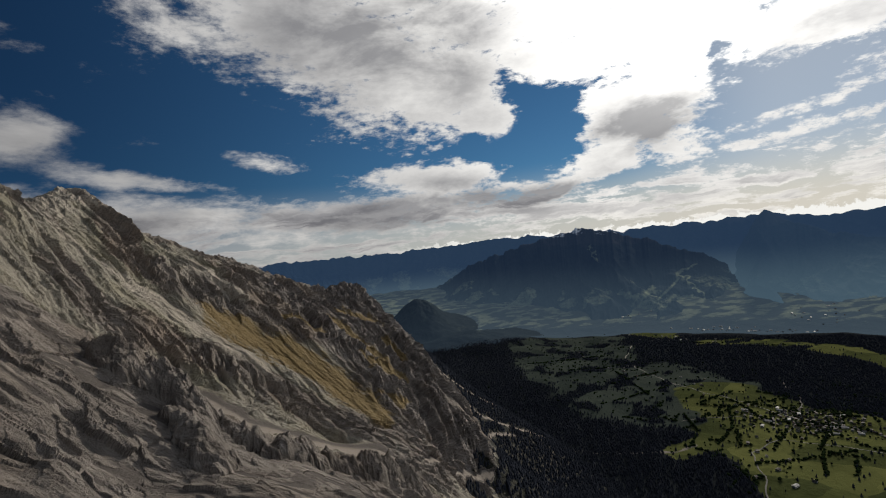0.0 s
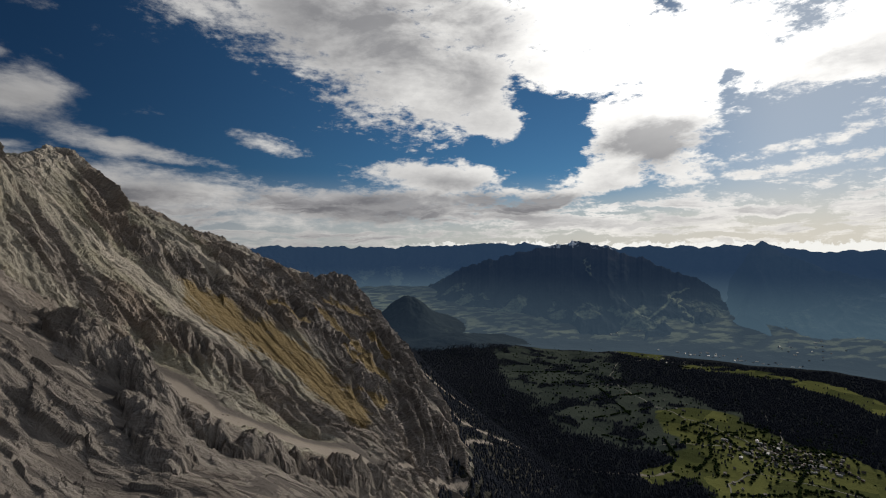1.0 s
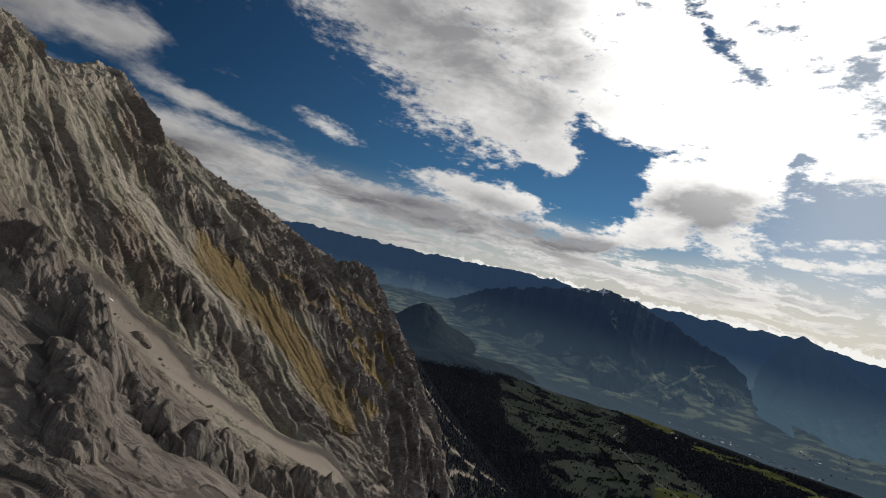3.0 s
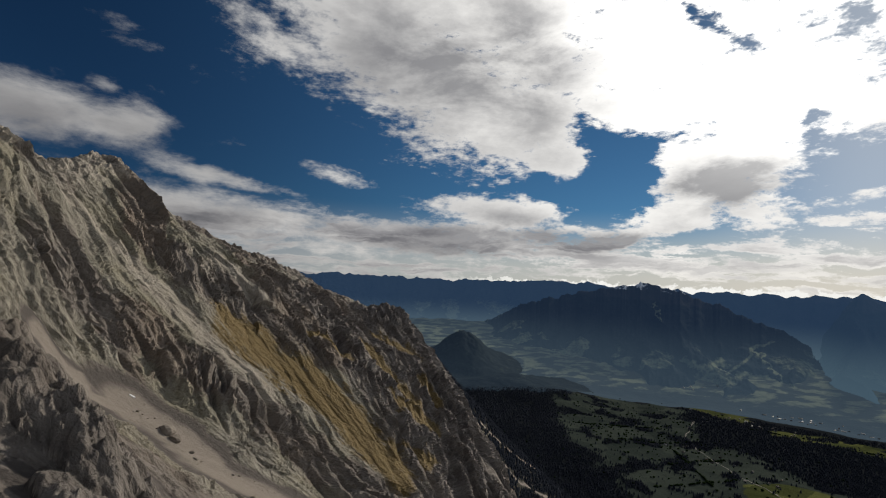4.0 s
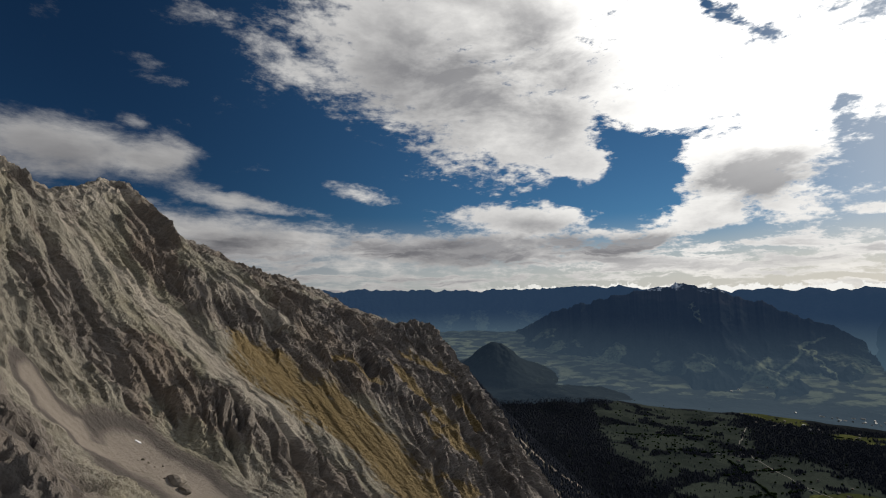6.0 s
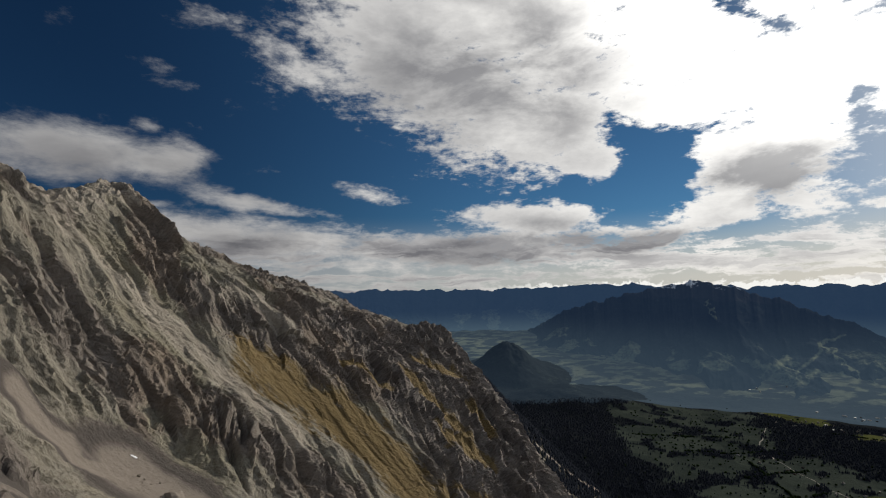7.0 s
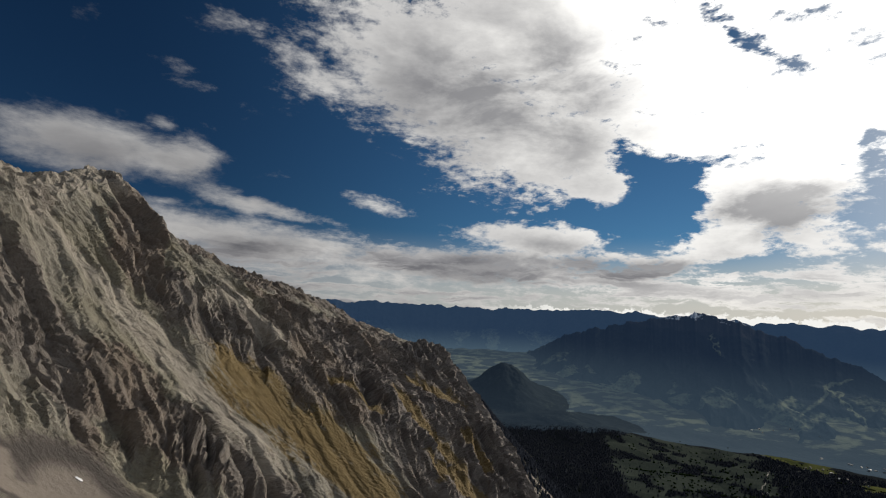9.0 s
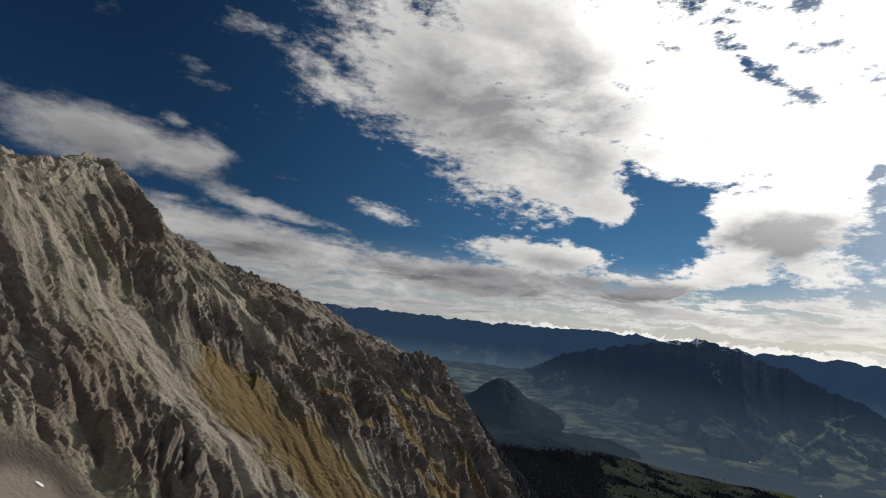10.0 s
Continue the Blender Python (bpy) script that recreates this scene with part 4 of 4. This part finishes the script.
def hedgerows():
    rng = np.random.default_rng(21)
    pts = []
    for line in HEDGES:
        for (x0, y0), (x1, y1) in zip(line[:-1], line[1:]):
            for k in range(int(math.dist((x0, y0), (x1, y1)) / 2.6)):
                if rng.uniform() < 0.78:
                    f = rng.uniform()
                    pts.append((x0 + (x1 - x0) * f + rng.normal(0, 1.6), y0 + (y1 - y0) * f + rng.normal(0, 1.6)))
    for _ in range(150):
        pts.append((rng.uniform(640, 1300), rng.uniform(760, 1300)))
    for _ in range(34):
        cx, cy, long, a = rng.uniform(660, 1280), rng.uniform(760, 1280), rng.uniform(15, 60), rng.choice([0.7, 2.27]) + rng.normal(0, 0.12)
        for u in rng.uniform(-1, 1, int(long / 2.2)):
            pts.append((cx + u * long * math.cos(a) + rng.normal(0, 2), cy + u * long * math.sin(a) + rng.normal(0, 2)))
    for _ in range(260):
        pts.append((rng.normal(1000, 75), rng.normal(1035, 60)))
    for _ in range(500):
        pts.append((rng.normal(820, 190), rng.normal(1750, 260)))
    x, y = np.array(pts).T
    size = rng.uniform(1.6, 4.2, len(x))
    clumps("hedgerow_trees", np.c_[x, y, valley_height(x, y) - 0.3], PUFF, PUFF_FACES, np.c_[size, size, size * rng.uniform(1.2, 1.9, len(x))], 22, LEAVES, "rows and specks of small green trees between meadows")


hedgerows()


def house_parts(wide, long, high, pitch, wall_mat, roof_mat, upper=None):
    """A gabled house on the ground plane: walls, upper storey, two roof slopes, chimney."""
    root = new("house")
    rise = wide / 2 * math.tan(radians(pitch))
    bm = bmesh.new()
    low = [bm.verts.new((x, y, z)) for z in (-2.0, high) for x, y in ((-wide / 2, -long / 2), (wide / 2, -long / 2), (wide / 2, long / 2), (-wide / 2, long / 2))]
    ridge = [bm.verts.new((0, y, high + rise)) for y in (-long / 2, long / 2)]
    for f in ((0, 1, 5, 4), (1, 2, 6, 5), (2, 3, 7, 6), (3, 0, 4, 7)):
        bm.faces.new([low[k] for k in f])
    bm.faces.new((low[4], low[5], ridge[0]))
    bm.faces.new((low[6], low[7], ridge[1]))
    part("wall", bm, wall_mat, root)
    if upper is not None:
        bm = bmesh.new()
        bmesh.ops.create_cube(bm, size=1.0, matrix=Matrix.Translation((0, 0, high * 0.78)) @ Matrix.Diagonal((wide + 0.3, long + 0.3, high * 0.44, 1)))
        part("upper_storey", bm, upper, root)
    over, thick = 1.0, 0.35
    for side in (-1, 1):
        bm = bmesh.new()
        run = wide / 2 + over
        drop = run * math.tan(radians(pitch))
        base = [(0, high + rise), (side * run, high + rise - drop)]
        v = [bm.verts.new((x, y, z + dz)) for dz in (0.05, thick) for x, z in base for y in (-long / 2 - over, long / 2 + over)]
        for f in ((0, 1, 3, 2), (4, 6, 7, 5), (0, 2, 6, 4), (1, 5, 7, 3), (2, 3, 7, 6), (0, 4, 5, 1)):
            bm.faces.new([v[k] for k in f])
        part("roof_slope", bm, roof_mat, root)
    bm = bmesh.new()
    bmesh.ops.create_cube(bm, size=1.0, matrix=Matrix.Translation((wide * 0.18, long * 0.15, high + rise)) @ Matrix.Diagonal((0.8, 0.8, 2.0, 1)))
    part("chimney", bm, wall_mat, root)
    for x, y in ((-wide / 2, -long / 4), (-wide / 2, long / 4), (0, -long / 2)):
        bm = bmesh.new()
        d = (0.15, 1.4, 1.5, 1) if y != -long / 2 else (1.4, 0.15, 1.5, 1)
        bmesh.ops.create_cube(bm, size=1.0, matrix=Matrix.Translation((x, y, 1.8)) @ Matrix.Diagonal(d))
        part("window", bm, TILES, root)
    return root


KINDS = [
    (house_parts(10, 13, 5.5, 24, PLASTER, TILES), "white plastered alpine house with a dark tiled roof"),
    (house_parts(11, 15, 6.0, 22, PLASTER, TILES, TIMBER), "white alpine house with a brown timber upper storey"),
    (house_parts(9, 12, 5.0, 26, TIMBER, TILES), "brown timber house with a dark roof"),
    (house_parts(14, 26, 6.5, 18, PLASTER, METAL), "long white building with a pale sheet roof"),
]


def settle(x, y, kind, turn, group, scale=1.0):
    """A house of one kind on the valley floor."""
    src, label = KINDS[kind]
    place = pose(x, y, float(valley_height(np.array(x), np.array(y))), 0, 0, turn)
    first = not src.get("label")
    ob = src if first else copy_thing(src, place)
    ob.matrix_basis = place
    ob.scale = (0.5 * scale, 0.5 * scale, 0.5 * scale)
    return tagged(ob, label, "house", group)


def village(cx, cy, spread_a, spread_b, turn, count, group, seed, gap=12.0, weights=(0.36, 0.3, 0.26, 0.08), scale=1.0):
    rng = np.random.default_rng(seed)
    taken, tries = [], 0
    while len(taken) < count and tries < 4000:
        tries += 1
        u, v = rng.normal(0, spread_a), rng.normal(0, spread_b)
        x, y = cx + u * math.cos(turn) - v * math.sin(turn), cy + u * math.sin(turn) + v * math.cos(turn)
        if all(math.hypot(x - a, y - b) > gap for a, b in taken):
            taken.append((x, y))
            settle(x, y, int(rng.choice(4, p=weights)), math.degrees(turn) + rng.choice([0, 90]) + rng.normal(0, 9), group, scale * rng.uniform(0.85, 1.15))


village(1010, 1015, 52, 30, 2.3, 150, "village houses", 31, 8.0, (0.26, 0.25, 0.45, 0.04))
village(905, 1105, 26, 14, 0.9, 9, "village houses", 32, 22)
village(800, 930, 40, 14, 0.9, 7, "farmhouses on the meadow", 33, 26)
village(760, 830, 60, 40, 0.4, 6, "farmhouses on the meadow", 34, 40)
village(930, 1560, 40, 190, 0.2, 22, "houses along the valley road", 35, 24)
village(1330, 1960, 90, 30, -0.8, 26, "houses of the upper hamlet", 36, 20)
village(1560, 1620, 30, 20, -0.8, 5, "houses of the upper hamlet", 37, 26)
village(2130, 2010, 90, 60, 0.5, 18, "houses across the valley", 38, 30, (0.45, 0.0, 0.1, 0.45), 1.0)
village(1700, 2030, 130, 36, -0.8, 34, "houses across the valley", 40, 20, (0.45, 0.0, 0.1, 0.45), 1.0)
village(1500, 2560, 160, 40, -0.6, 12, "houses across the valley", 39, 30, (0.45, 0.0, 0.1, 0.45), 1.0)


def ribbon(name, line, wide, mat, label, up=0.35):
    """A narrow strip laid over the valley floor."""
    pts = []
    for (x0, y0), (x1, y1) in zip(line[:-1], line[1:]):
        n = max(2, int(math.dist((x0, y0), (x1, y1)) / 12))
        pts += [(x0 + (x1 - x0) * k / n, y0 + (y1 - y0) * k / n) for k in range(n)]
    pts.append(line[-1])
    p = np.array(pts, float)
    p += np.c_[fbm(p[:, 0] / 60, p[:, 1] / 60, 2, 90), fbm(p[:, 0] / 60, p[:, 1] / 60, 2, 95)] * 7
    d = np.gradient(p, axis=0)
    d /= np.linalg.norm(d, axis=1, keepdims=True)
    side = np.c_[-d[:, 1], d[:, 0]] * wide / 2
    rows = []
    for q, dz in ((p - side * 1.3, -0.6), (p - side, up), (p + side, up), (p + side * 1.3, -0.6)):
        rows.append(np.c_[q, valley_height(q[:, 0], q[:, 1]) + dz])
    return tagged(sheet(name, np.concatenate(rows), 4, len(p), mat), label, "road", kind="structure")


for line, wide in (([(640, 740), (715, 830), (777, 932), (880, 965), (1000, 1030), (1105, 1130), (1180, 1260)], 2.6), ([(1000, 1030), (975, 1180), (940, 1300), (930, 1500), (950, 1750), (1100, 1950), (1300, 2000)], 2.8), ([(880, 965), (960, 880), (1010, 800)], 2.2), ([(905, 1105), (840, 1130), (760, 1150)], 2.4)):
    ribbon("road", line, wide, GRAVEL, "narrow pale valley road between meadows")


def tree(seed):
    """A broad-leaved tree: trunk with limbs, and a crown of leaf clumps."""
    rng = np.random.default_rng(seed)
    root = new("tree")
    bm = bmesh.new()
    for a, b, r0, r1 in [((0, 0, -0.5), (0, 0, 4.5), 0.4, 0.25)] + [((0, 0, 3 + 0.4 * k), (2.4 * math.cos(1.7 * k), 2.4 * math.sin(1.7 * k), 5.5 + 0.5 * k), 0.18, 0.06) for k in range(5)]:
        way = Vector(b) - Vector(a)
        m = Matrix.Translation((Vector(a) + Vector(b)) / 2) @ way.to_track_quat("Z", "Y").to_matrix().to_4x4()
        bmesh.ops.create_cone(bm, segments=6, radius1=r0, radius2=r1, depth=way.length, matrix=m)
    part("trunk", bm, BARK, root)
    bm = bmesh.new()
    for _ in range(42):
        d = Vector(rng.normal(size=3)).normalized() * rng.uniform(1.4, 3.4)
        m = Matrix.Translation((d.x, d.y, 6.2 + d.z * 0.9)) @ Euler(rng.uniform(0, 6, 3)).to_matrix().to_4x4() @ Matrix.Diagonal((*rng.uniform(0.6, 1.3, 3), 1))
        bmesh.ops.create_icosphere(bm, subdivisions=1, radius=1.0, matrix=m)
    part("crown", bm, LEAVES, root)
    return root


TREES = [tree(51), tree(52)]
rng = np.random.default_rng(55)
for k in range(70):
    x, y = (rng.normal(1000, 110), rng.normal(1030, 90)) if k < 45 else (rng.uniform(700, 1200), rng.uniform(800, 1250))
    place = pose(x, y, float(valley_height(np.array(x), np.array(y))), 0, 0, rng.uniform(0, 360))
    ob = TREES[k] if k < 2 else copy_thing(TREES[k % 2], place)
    ob.matrix_basis = place
    ob.scale = (0.7, 0.7, 0.7)
    tagged(ob, "round green broad-leaved tree among the village houses" if k < 45 else "single green broad-leaved tree on a meadow", "tree", "trees of the village")
